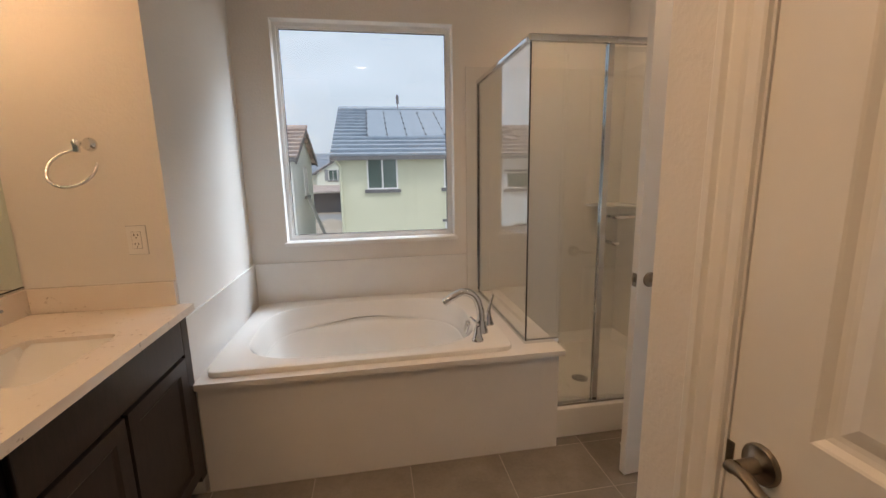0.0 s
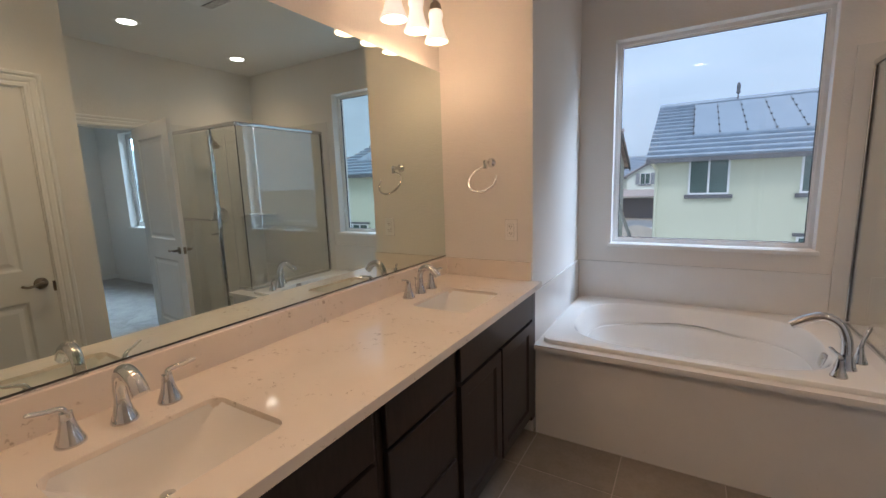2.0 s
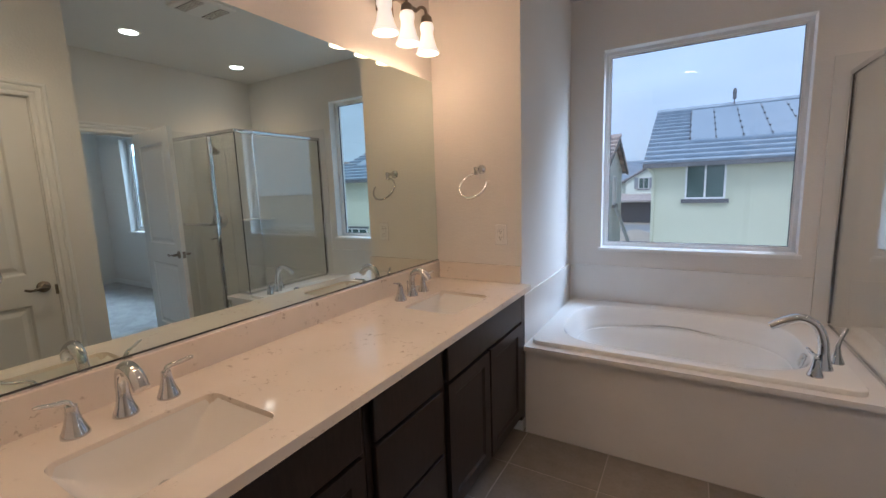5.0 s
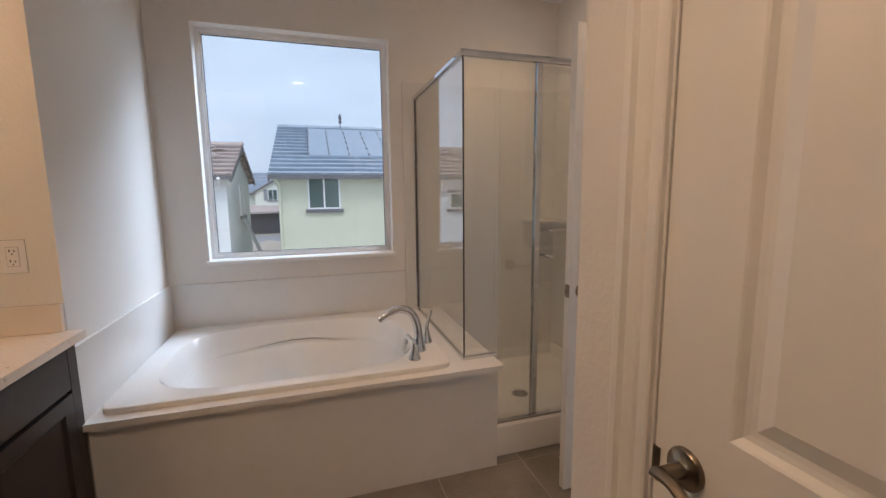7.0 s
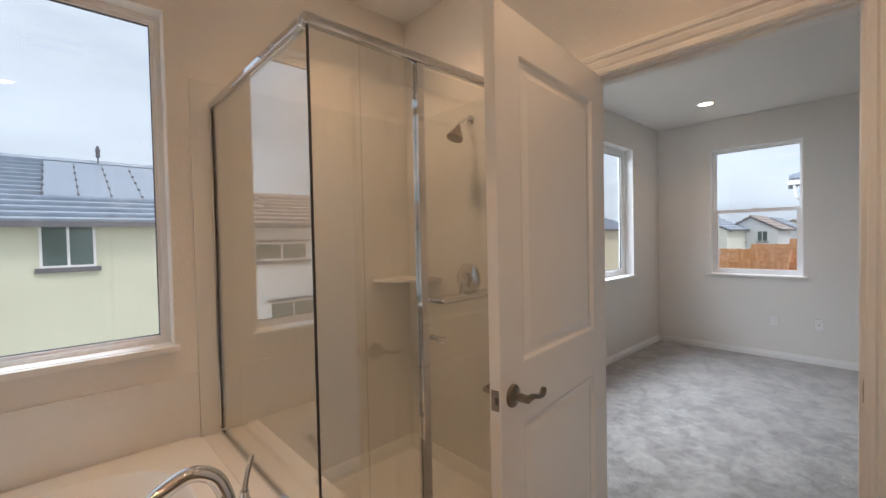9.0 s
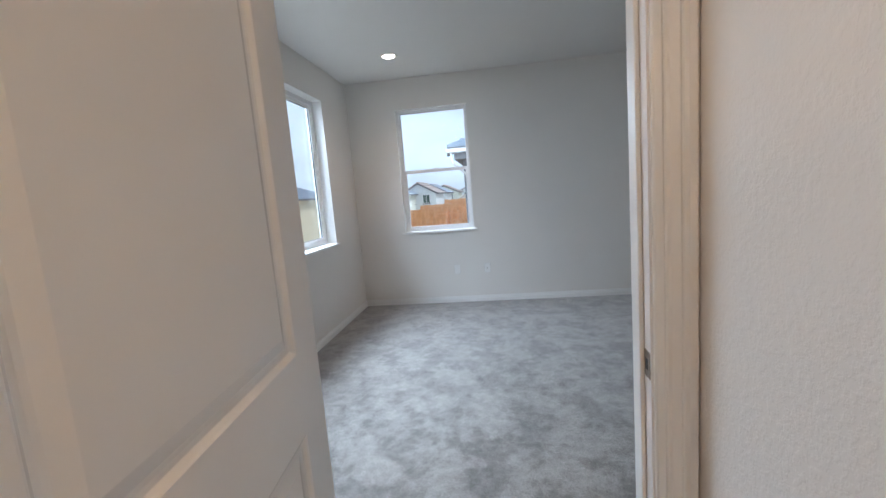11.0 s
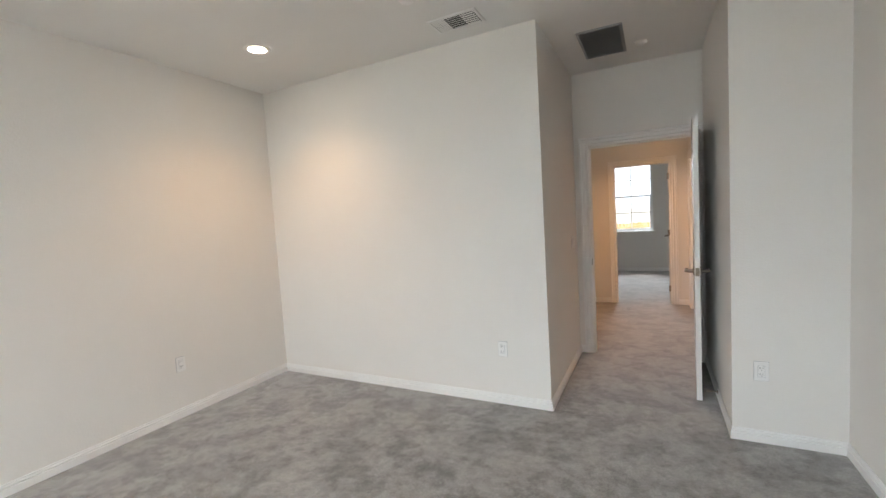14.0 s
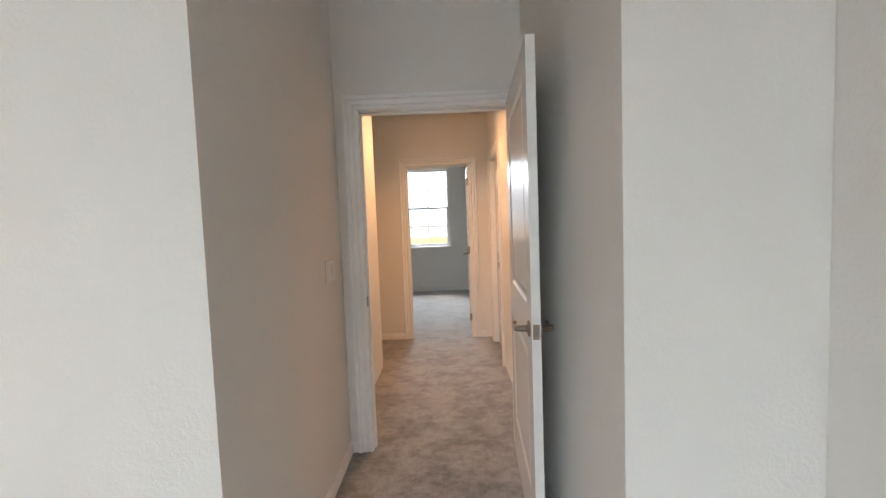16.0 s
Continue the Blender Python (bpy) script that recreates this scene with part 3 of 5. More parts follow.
def baseboard(pts, z=0.0):
    """White baseboard along a path of wall feet; the room lies to its left."""
    bm = bmesh.new()
    rings = [[(q.x, q.y, z + h) for q in offset_path(pts, d)] for d, h in BASE_PROFILE]
    loft(bm, rings, closed=False)
    return thing("baseboard", bm, TRIM, "white painted moulded baseboard", "baseboard", kind="structure")


C = 0.071
baseboard([(2.595, -3.72), (2.595, -2.352), (2.065, -2.352), (2.065, 0.645), (2.30, 0.645), (2.30, BD[0] - C)][::-1])
baseboard([(2.30, BD[1] + C), (2.30, 3.01), (6.333, 3.01), (6.333, -2.345), (3.68, -2.345), (3.68, -3.72), (ED[1] + C, -3.72)][::-1])
baseboard([(ED[1] + C, -3.84), (3.72, -3.84), (3.72, -5.22), (3.84, -5.22)])
baseboard([(FD[1] + C, -6.17), (5.2, -6.17)])
baseboard([(2.55, HD[0] - C), (2.55, -6.17), (FD[0] - C, -6.17)])
baseboard([(2.0, -6.4), (2.0, -9.65), (5.2, -9.65), (5.2, -6.4)])
baseboard([(0.922, 0.893), (0.922, CD[1] + C)])
baseboard([(2.184, 0.893), (0.922, 0.893)])


def bar(bm, x0, x1, y0, y1, z0, z1):
    box(bm, x0, x1, y0, y1, z0, z1, 0.002)


def frame_ring(bm, x0, x1, z0, z1, w, y0, y1):
    """Four mitred bars round a rectangle."""
    rings = []
    for d, y in ((0, y0), (w, y0), (w, y1), (0, y1), (0, y0)):
        rings.append([(x0 + d, y, z0 + d), (x1 - d, y, z0 + d), (x1 - d, y, z1 - d), (x0 + d, y, z1 - d)])
    loft(bm, rings, True)


def pane(parent, x0, x1, z0, z1, y):
    bm = bmesh.new()
    box(bm, x0, x1, y - 0.002, y + 0.002, z0, z1)
    ob = part("pane", bm, PANE, parent)
    ob.visible_shadow = False
    return ob


def window(name, hole, m, kind, label, over=0.035):
    """A vinyl window in a hole. Local: x along the wall, y = 0 the inner wall face, +y outwards, z up."""
    x0, x1, z0, z1 = hole
    w = root(name, label, "window", m, kind="structure")
    Y0, Y1 = (0.102, 0.157) if kind == "slider" else (0.075, 0.145)
    bm = bmesh.new()
    fw = {"fixed": 0.026, "slider": 0.045, "hung": 0.024}[kind]
    frame_ring(bm, x0, x1, z0, z1, fw, Y0, Y1)
    part("window_frame", bm, VINYL, w)
    fx0, fx1, fz0, fz1 = x0 + fw, x1 - fw, z0 + fw, z1 - fw
    sashes = []
    if kind == "fixed":
        sashes = [(fx0, fx1, fz0, fz1, 0.013, Y0 + 0.012)]
    if kind == "hung":
        zm = (fz0 + fz1) / 2
        sashes = [(fx0, fx1, fz0, zm + 0.018, 0.036, Y0 + 0.008), (fx0, fx1, zm - 0.018, fz1, 0.016, Y0 + 0.036)]
    if kind == "slider":
        m0, m1 = 3.87, 4.94
        sashes = [(fx0, m0 + 0.03, fz0, fz1, 0.034, Y0 + 0.008), (m0 - 0.03, m1 + 0.03, fz0, fz1, 0.034, Y0 + 0.038), (m1 - 0.03, fx1, fz0, fz1, 0.034, Y0 + 0.008)]
    for sx0, sx1, sz0, sz1, sw, sy in sashes:
        bm = bmesh.new()
        frame_ring(bm, sx0, sx1, sz0, sz1, sw, sy, sy + 0.026)
        sash = part("sash", bm, VINYL, w)
        pane(sash, sx0 + sw - 0.004, sx1 - sw + 0.004, sz0 + sw - 0.004, sz1 - sw + 0.004, sy + 0.014)
        bm = bmesh.new()
        frame_ring(bm, sx0 + sw - 0.0015, sx1 - sw + 0.0015, sz0 + sw - 0.0015, sz1 - sw + 0.0015, 0.004, sy + 0.007, sy + 0.0205)
        part("gasket", bm, RUBBER if kind != "hung" else VINYL, sash)
        if name == "window_4":
            bm = bmesh.new()
            xm, zm = (sx0 + sx1) / 2, (sz0 + sz1) / 2
            box(bm, xm - 0.009, xm + 0.009, sy + 0.010, sy + 0.018, sz0 + sw, sz1 - sw)
            box(bm, sx0 + sw, xm - 0.009, sy + 0.010, sy + 0.018, zm - 0.009, zm + 0.009)
            box(bm, xm + 0.009, sx1 - sw, sy + 0.010, sy + 0.018, zm - 0.009, zm + 0.009)
            part("muntin", bm, VINYL, sash)
    if kind == "hung":
        bm = bmesh.new()
        xm = (x0 + x1) / 2
        box(bm, xm - 0.03, xm + 0.03, Y0 - 0.004, Y0 + 0.012, (fz0 + fz1) / 2 + 0.018, (fz0 + fz1) / 2 + 0.03, 0.003)
        part("sash_lock", bm, VINYL, w)
    # Added lining: the sky's light on the drywall return, put in as whiter paint.
    bm = bmesh.new()
    frame_ring(bm, x0, x1, z0, z1, 0.004, -0.001, Y0)
    part("reveal", bm, TRIM, w, "added white lining that paints the reveal as sky-lit")
    bm = bmesh.new()
    box(bm, x0 - over, x1 + over, -0.028, -0.0005, z0 - 0.022, z0 + 0.004, 0.004)
    box(bm, x0 + 0.001, x1 - 0.001, -0.002, Y0, z0 - 0.012, z0 + 0.006)
    part("sill", bm, TRIM, w, "white painted window stool")
    return w


window("window_1", BW, pose(0, 3.01, 0), "fixed", "large fixed white vinyl picture window over the bathtub", 0.012)
window("window_2", NW, pose(0, 3.01, 0), "slider", "wide three-lite white vinyl sliding window")
window("window_3", (-EW[1], -EW[0], EW[2], EW[3]), pose(6.333, 0, 0, 0, 0, -90), "hung", "white vinyl single-hung window")
window("window_4", (-FW[1], -FW[0], FW[2], FW[3]), pose(0, -9.65, 0, 0, 0, 180), "hung", "white vinyl single-hung window with grilles")

# ---- bathroom: vanity ----
VX0, VXF = -1.03, -0.46


def front(parent, name, y0, y1, z0, z1, shaker=True):
    """A cabinet front whose face stands at x = VXF."""
    T = 0.019
    bm = bmesh.new()
    if shaker:
        st = 0.055
        sheet_with_holes(bm, "x", VXF - T, VXF, y0, y1, z0, z1, [(y0 + st, y1 - st, z0 + st, z1 - st)])
        d = part(name, bm, ESPRESSO, parent)
        bm = bmesh.new()
        rings = []
        for o, x in ((0, VXF - 0.001), (0.010, VXF - 0.009), (0.014, VXF - 0.010), (0.03, VXF - 0.010)):
            rings.append([(x, y0 + st + o, z0 + st + o), (x, y1 - st - o, z0 + st + o), (x, y1 - st - o, z1 - st - o), (x, y0 + st + o, z1 - st - o)])
        loft(bm, rings, True, False, True)
        part("panel", bm, ESPRESSO, d)
    else:
        box(bm, VXF - T, VXF, y0, y1, z0, z1, 0.004)
        d = part(name, bm, ESPRESSO, parent)
    return d


def cabinet(name, y0, y1, label):
    c = root(name, label, "cabinet", group="vanity cabinets")
    bm = bmesh.new()
    X1 = VXF - 0.021
    box(bm, VX0 + 0.002, X1, y0 + 0.001, y1 - 0.001, 0.10, 0.62)
    sheet_with_holes(bm, "z", 0.62, 0.868, VX0 + 0.002, X1, y0 + 0.001, y1 - 0.001, [(VX0 + 0.02, X1 - 0.02, y0 + 0.02, y1 - 0.02)])
    box(bm, VX0 + 0.002, X1 - 0.06, y0 + 0.001, y1 - 0.001, 0.0, 0.10)
    part("carcass", bm, ESPRESSO, c)
    return c


c1 = cabinet("vanity_cabinet", 1.02, 1.928, "dark espresso vanity cabinet with false front and two doors")
bm = bmesh.new()
box(bm, VXF - 0.021, VXF - 0.003, 1.872, 1.926, 0.10, 0.867, 0.002)
part("filler", bm, ESPRESSO, c1)
front(c1, "false_front", 1.045, 1.865, 0.70, 0.845, False)
front(c1, "door", 1.045, 1.43, 0.135, 0.685)
front(c1, "door", 1.448, 1.865, 0.135, 0.685)
c2 = cabinet("drawer_cabinet", 0.58, 1.018, "dark espresso vanity cabinet with three drawers")
front(c2, "drawer", 0.605, 1.0, 0.70, 0.845, False)
front(c2, "drawer", 0.605, 1.0, 0.435, 0.685, False)
front(c2, "drawer", 0.605, 1.0, 0.135, 0.42, False)
c3 = cabinet("vanity_cabinet", -0.298, 0.578, "dark espresso vanity cabinet with false front and two doors")
front(c3, "false_front", -0.27, 0.55, 0.70, 0.845, False)
front(c3, "door", -0.27, 0.13, 0.135, 0.685)
front(c3, "door", 0.148, 0.55, 0.135, 0.685)
SINKS = [(-0.825, -0.54, 1.255, 1.615), (-0.825, -0.54, -0.02, 0.35)]


def corner_fill(bm, x, y, sx, sy, r, z0, z1, n=6):
    """Rounds one corner of a hole: the corner at (x, y), the hole towards (sx, sy)."""
    arc = [(x + sx * r * (1 - math.sin(a)), y + sy * r * (1 - math.cos(a))) for a in (i / n * math.pi / 2 for i in range(n + 1))]
    for p, q in zip(arc, arc[1:]):
        for z in (z0, z1):
            bm.faces.new([bm.verts.new((x, y, z)), bm.verts.new((*p, z)), bm.verts.new((*q, z))])
        bm.faces.new([bm.verts.new((*p, z0)), bm.verts.new((*q, z0)), bm.verts.new((*q, z1)), bm.verts.new((*p, z1))])


bm = bmesh.new()
sheet_with_holes(bm, "z", 0.868, 0.898, VX0 + 0.002, -0.426, -0.298, 1.928, SINKS)
for x0, x1, y0, y1 in SINKS:
    for x, sx in ((x0, 1), (x1, -1)):
        for y, sy in ((y0, 1), (y1, -1)):
            corner_fill(bm, x, y, sx, sy, 0.035, 0.868, 0.898)
top = root("vanity_countertop", "cream quartz countertop with brown flecks and two sink cutouts", "countertop")
part("slab", bm, QUARTZ, top)
bm = bmesh.new()
box(bm, VX0 + 0.002, VX0 + 0.022, -0.297, 1.927, 0.898, 1.0, 0.002)
part("backsplash", bm, QUARTZ, top)
bm = bmesh.new()
box(bm, VX0 + 0.023, -0.482, 1.908, 1.927, 0.8985, 1.0, 0.002)
part("side_splash", bm, QUARTZ, top)


def rounded_rect(cx, cy, hx, hy, r, z, n=6):
    pts = []
    for sx, sy, a0 in ((1, 1, 0), (-1, 1, 90), (-1, -1, 180), (1, -1, 270)):
        for i in range(n + 1):
            a = radians(a0 + 90 * i / n)
            pts.append((cx + sx * (hx - r) + r * math.cos(a), cy + sy * (hy - r) + r * math.sin(a), z))
    return pts


def sink(x0, x1, y0, y1):
    cx, cy, hx, hy = (x0 + x1) / 2, (y0 + y1) / 2, (x1 - x0) / 2, (y1 - y0) / 2
    s = root("undermount_sink", "white rectangular undermount porcelain sink with chrome drain", "sink", group="vanity sinks")
    bm = bmesh.new()
    rows = []
    n = 28
    fx0, fx1 = x0 + 0.002, x1 - 0.002
    for i in range(n + 1):
        u = 2 * i / n - 1
        d = 0.146 * max(0.0, 1 - abs(u) ** 2.1) ** 0.9
        y = cy + u * (hy - 0.002)
        zf = 0.885 - d
        k = min(1.0, d / 0.05)
        row = [(fx0 - 0.012, y, 0.885), (fx0, y, 0.885), (fx0 + 0.006 * k, y, zf + 0.4 * d), (fx0 + 0.016 * k, y, zf + 0.020 * k), (fx0 + 0.040 * k, y, zf + 0.004 * k)]
        row += [(fx0 + (fx1 - fx0) * w, y, zf - 0.002) for w in (0.35, 0.5, 0.65)]
        row += [(fx1 - 0.040 * k, y, zf + 0.004 * k), (fx1 - 0.016 * k, y, zf + 0.020 * k), (fx1 - 0.006 * k, y, zf + 0.4 * d), (fx1, y, 0.885), (fx1 + 0.012, y, 0.885)]
        rows.append(row)
    loft(bm, rows, closed=False)
    part("bowl", bm, PORCELAIN, s, "", 50)
    bm = bmesh.new()
    mm = Matrix.Translation((cx - 0.085, cy + 0.015, 0.7375))
    lathe(bm, [(0.023, 0.0), (0.023, 0.003), (0.019, 0.0045), (0.0, 0.0045)], 24, mm)
    lathe(bm, [(0.0165, 0.006), (0.0165, 0.010), (0.012, 0.013), (0.0, 0.014)], 24, mm)
    part("drain", bm, CHROME, s, "chrome pop-up drain", 40)


for sk in SINKS:
    sink(*sk)


BELL = [(0.029, 0.0), (0.029, 0.005), (0.026, 0.012), (0.0195, 0.030), (0.0145, 0.050), (0.0125, 0.066), (0.012, 0.074)]


def lever_tap(parent, x, y, z, ang, scale=1.0, steep=False):
    mm = Matrix.Translation((x, y, z)) @ Matrix.Scale(scale, 4)
    bm = bmesh.new()
    lathe(bm, BELL + [(0.0, 0.076)], 22, mm)
    b = part("handle_base", bm, CHROME, parent, "", 40)
    bm = bmesh.new()
    c, s = math.cos(ang), math.sin(ang)
    raw = [(0.0, 0.074), (0.004, 0.082), (0.014, 0.088), (0.034, 0.092), (0.057, 0.099), (0.068, 0.100)]
    wide = [0.011, 0.010, 0.008, 0.0075, 0.0075, 0.004]
    if steep:
        raw = [(0.0, 0.070), (0.004, 0.085), (0.012, 0.105), (0.024, 0.128), (0.038, 0.148), (0.044, 0.156)]
        wide = [0.011, 0.009, 0.008, 0.0085, 0.009, 0.006]
    pts = smooth_path([mm @ Vector((r * c, r * s, h)) for r, h in raw], 4)
    tube(bm, pts, lerp_list([w * scale for w in wide], len(pts)), 14, 0.6)
    part("lever", bm, CHROME, b, "", 50)


def basin_tap(y):
    f = root("faucet", "polished chrome widespread faucet with two lever handles", "faucet", group="vanity faucets")
    bm = bmesh.new()
    x, z = -0.908, 0.898
    lathe(bm, [(0.029, 0), (0.029, 0.004), (0.026, 0.012), (0.021, 0.026), (0.017, 0.043), (0.015, 0.060)], 24, Matrix.Translation((x, y, z)))
    pts = smooth_path([(x, y, z + 0.056), (x, y, z + 0.090), (x + 0.013, y, z + 0.120), (x + 0.045, y, z + 0.134), (x + 0.082, y, z + 0.120), (x + 0.106, y, z + 0.092)], 6)
    tube(bm, pts, lerp_list([0.0152, 0.0145, 0.0155, 0.0175, 0.0185, 0.0175], len(pts)), 16)
    part("spout", bm, CHROME, f, "", 50)
    bm = bmesh.new()
    tube(bm, [(x - 0.03, y, z), (x - 0.03, y, z + 0.065)], 0.0028, 8)
    lathe(bm, [(0.005, 0.062), (0.006, 0.068), (0.005, 0.075), (0.0, 0.077)], 12, Matrix.Translation((x - 0.03, y, z)))
    part("lift_rod", bm, CHROME, f, "", 50)
    lever_tap(f, x, y - 0.103, z, radians(-78))
    lever_tap(f, x, y + 0.103, z, radians(60))


basin_tap(1.465)
basin_tap(0.172)

bm = bmesh.new()
box(bm, -1.0295, -1.0235, -0.292, 1.922, 1.004, 2.068)
mir = root("wall_mirror", "large frameless mirror over the whole vanity", "mirror")
part("glass", bm, MIRROR, mir)
bm = bmesh.new()
box(bm, -1.0295, -1.0185, -0.292, 1.922, 0.9995, 1.0065, 0.001)
part("channel", bm, CHROME, mir, "thin chrome channel")
bm = bmesh.new()
box(bm, -1.0295, -1.0193, -0.292, 1.922, 1.0065, 1.0095)
part("edge_seal", bm, DARK, mir, "dark edge line of the mirror")


def vanity_light():
    v = root("vanity_light", "three-light vanity fixture with lit white bell glass shades", "wall lamp")
    bm = bmesh.new()
    ym = VANITY_LAMP_Y[1]
    box(bm, -1.03, -1.008, ym - 0.06, ym + 0.06, 2.25, 2.37, 0.006)
    part("backplate", bm, NICKEL, v, "dark nickel back plate")
    bm = bmesh.new()
    tube(bm, [(-1.01, ym, 2.31), (-0.955, ym, 2.31)], 0.012, 12)
    tube(bm, [(-0.95, VANITY_LAMP_Y[0], 2.31), (-0.95, VANITY_LAMP_Y[2], 2.31)], 0.011, 12)
    part("crossbar", bm, NICKEL, v, "", 50)
    for y in VANITY_LAMP_Y:
        bm = bmesh.new()
        tube(bm, smooth_path([(-0.95, y, 2.31), (LAMP_X - 0.03, y, 2.318), (LAMP_X - 0.006, y, 2.30), (LAMP_X, y, 2.262)], 5), 0.008, 10)
        lathe(bm, [(0.012, 2.275), (0.026, 2.262), (0.030, 2.24), (0.030, 2.232)], 20, Matrix.Translation((LAMP_X, y, 0)))
        arm = part("arm", bm, NICKEL, v, "", 40)
        bm = bmesh.new()
        prof = [(0.027, 2.237), (0.034, 2.222), (0.035, 2.205), (0.029, 2.190), (0.033, 2.165), (0.041, 2.130), (0.051, 2.105), (0.058, 2.094), (0.059, 2.088), (0.055, 2.087), (0.048, 2.104), (0.038, 2.130), (0.030, 2.165), (0.026, 2.190), (0.031, 2.205), (0.030, 2.222)]
        mm = Matrix.Translation((LAMP_X, y, 0))
        rings = [[mm @ Vector((r * math.cos(a), r * math.sin(a), z)) for a in (2 * math.pi * i / 28 for i in range(28))] for r, z in prof]
        loft(bm, rings)
        sh = part("shade", bm, SHADEGLOW, arm, "lit frosted white bell shade", 60)
        sh.visible_shadow = False
    return v


fix = vanity_light()
fix.location.z = LAMP_UP
# Unseen copy, added over the other sink to light that end.
copy_thing(fix, Matrix.Translation((0, SECOND, LAMP_UP)))


def towel_ring(m, label):
    """Local: the wall at y = 0, the ring hangs towards -y."""
    t = root("towel_ring", label, "towel ring", m, group="towel rings")
    bm = bmesh.new()
    lathe(bm, [(0.026, 0.0), (0.026, 0.005), (0.022, 0.010), (0.013, 0.016), (0.010, 0.030), (0.010, 0.070), (0.013, 0.078), (0.013, 0.084), (0.0, 0.088)], 22, Matrix.Rotation(math.pi / 2, 4, "X"))
    part("post", bm, CHROME, t, "", 45)
    bm = bmesh.new()
    box(bm, -0.010, 0.010, -0.086, -0.072, -0.034, 0.0, 0.003)
    part("clip", bm, CHROME, t)
    bm = bmesh.new()
    R, n = 0.078, 40
    lean = radians(34)
    pts = [(-R * math.sin(a), -0.078 - R * math.sin(lean) * (1 - math.cos(a)), -0.026 - R * math.cos(lean) * (1 - math.cos(a))) for a in (radians(285) * i / n for i in range(n + 1))]
    tube(bm, pts, lerp_list([0.0050, 0.0058, 0.0062, 0.0058, 0.0046], n + 1), 12)
    part("ring", bm, CHROME, t, "open ring that leans out", 60)


towel_ring(pose(-0.715, 1.93, 1.545), "polished chrome open towel ring on the wall above the counter")
towel_ring(pose(-0.335, -0.30, 1.515, 0, 0, 180), "polished chrome open towel ring on the wall at the vanity's end")


def outlet(name, m, label, holes="duplex"):
    """Local: the wall at y = 0, proud to -y."""
    o = root(name, label, "outlet" if holes != "switch" else "light switch", m, group="wall plates")
    bm = bmesh.new()
    box(bm, -0.035, 0.035, -0.006, 0.0, -0.057, 0.057, 0.003)
    part("plate", bm, PLASTIC, o)
    # Grey rim round the plate: its shadow on the wall, put in as colour.
    bm = bmesh.new()
    box(bm, -0.0362, 0.0362, -0.0012, 0.0, -0.0582, 0.0582)
    part("shadow_edge", bm, GREYMETAL, o, "grey rim painted as the plate's shadow")
    if holes in ("duplex", "switch"):
        # Grey sheet round the insert; the shade in the joint is painted.
        bm = bmesh.new()
        box(bm, -0.0178, 0.0178, -0.0063, -0.0055, -0.0343, 0.0343)
        part("opening", bm, GREYMETAL, o, "narrow joint with its shade painted grey")
    if holes == "duplex":
        bm = bmesh.new()
        box(bm, -0.0165, 0.0165, -0.008, -0.0058, -0.033, 0.033, 0.0015)
        f = part("receptacle", bm, PLASTIC, o)
        bm = bmesh.new()
        for z in (-0.018, 0.018):
            box(bm, -0.0082, -0.0052, -0.0087, -0.0078, z - 0.001, z + 0.008)
            box(bm, 0.0052, 0.0082, -0.0087, -0.0078, z - 0.001, z + 0.006)
            lathe(bm, [(0.0025, 0.0), (0.0025, 0.0008)], 8, Matrix.Translation((0, -0.0079, z - 0.008)) @ Matrix.Rotation(math.pi / 2, 4, "X"))
        part("slots", bm, DARK, f)
    if holes == "switch":
        bm = bmesh.new()
        box(bm, -0.0165, 0.0165, -0.0095, -0.0058, -0.033, 0.033, 0.002)
        part("rocker", bm, PLASTIC, o)
    if holes == "jack":
        bm = bmesh.new()
        lathe(bm, [(0.0055, 0.0), (0.0055, 0.009), (0.004, 0.011)], 12, Matrix.Translation((0, -0.0058, 0)) @ Matrix.Rotation(math.pi / 2, 4, "X"))
        part("jack", bm, NICKEL, o)
    return o


outlet("wall_outlet", pose(-0.602, 1.93, 1.173), "white duplex outlet above the counter")
outlet("wall_outlet", pose(6.333, 1.81, 0.415, 0, 0, -90), "white blank wall plate below the window", "")
outlet("wall_outlet", pose(6.333, 1.44, 0.415, 0, 0, -90), "white wall plate with coaxial jack", "jack")
outlet("wall_outlet", pose(6.333, -1.315, 0.42, 0, 0, -90), "white duplex wall outlet")
outlet("wall_outlet", pose(4.03, -2.345, 0.427, 0, 0, 180), "white duplex wall outlet")
outlet("wall_outlet", pose(2.453, -2.352, 0.432, 0, 0, 180), "white duplex wall outlet")
outlet("wall_outlet", pose(4.48, 3.01, 0.42), "white duplex wall outlet below the wide window")
outlet("light_switch", pose(3.68, -3.42, 1.14, 0, 0, -90), "white rocker light switch", "switch")
outlet("light_switch", pose(3.68, -3.50, 1.14, 0, 0, -90), "white rocker light switch", "switch")
outlet("light_switch", pose(1.592, 0.893, 1.17, 0, 0, 180), "white rocker light switch beside the bathroom door", "switch")
outlet("light_switch", pose(1.668, 0.893, 1.17, 0, 0, 180), "white rocker light switch beside the bathroom door", "switch")

# ---- bathroom: tub ----
slab_holes = [(-0.40, 0.95, 2.0, 2.95)]
deck = root("tub_deck", "white solid-surface tub deck with plain painted apron", "tub deck")
bm = bmesh.new()
sheet_with_holes(bm, "z", 0.512, 0.540, -0.478, 1.235, 1.905, 3.008, slab_holes)
part("deck_slab", bm, DECKSTONE, deck)
bm = bmesh.new()
box(bm, -0.462, 1.215, 1.932, 1.962, 0.0, 0.512)
box(bm, 1.185, 1.215, 1.962, 3.006, 0.0, 0.512)
part("apron", bm, DECKSTONE, deck, "plain off-white apron panel")
bm = bmesh.new()
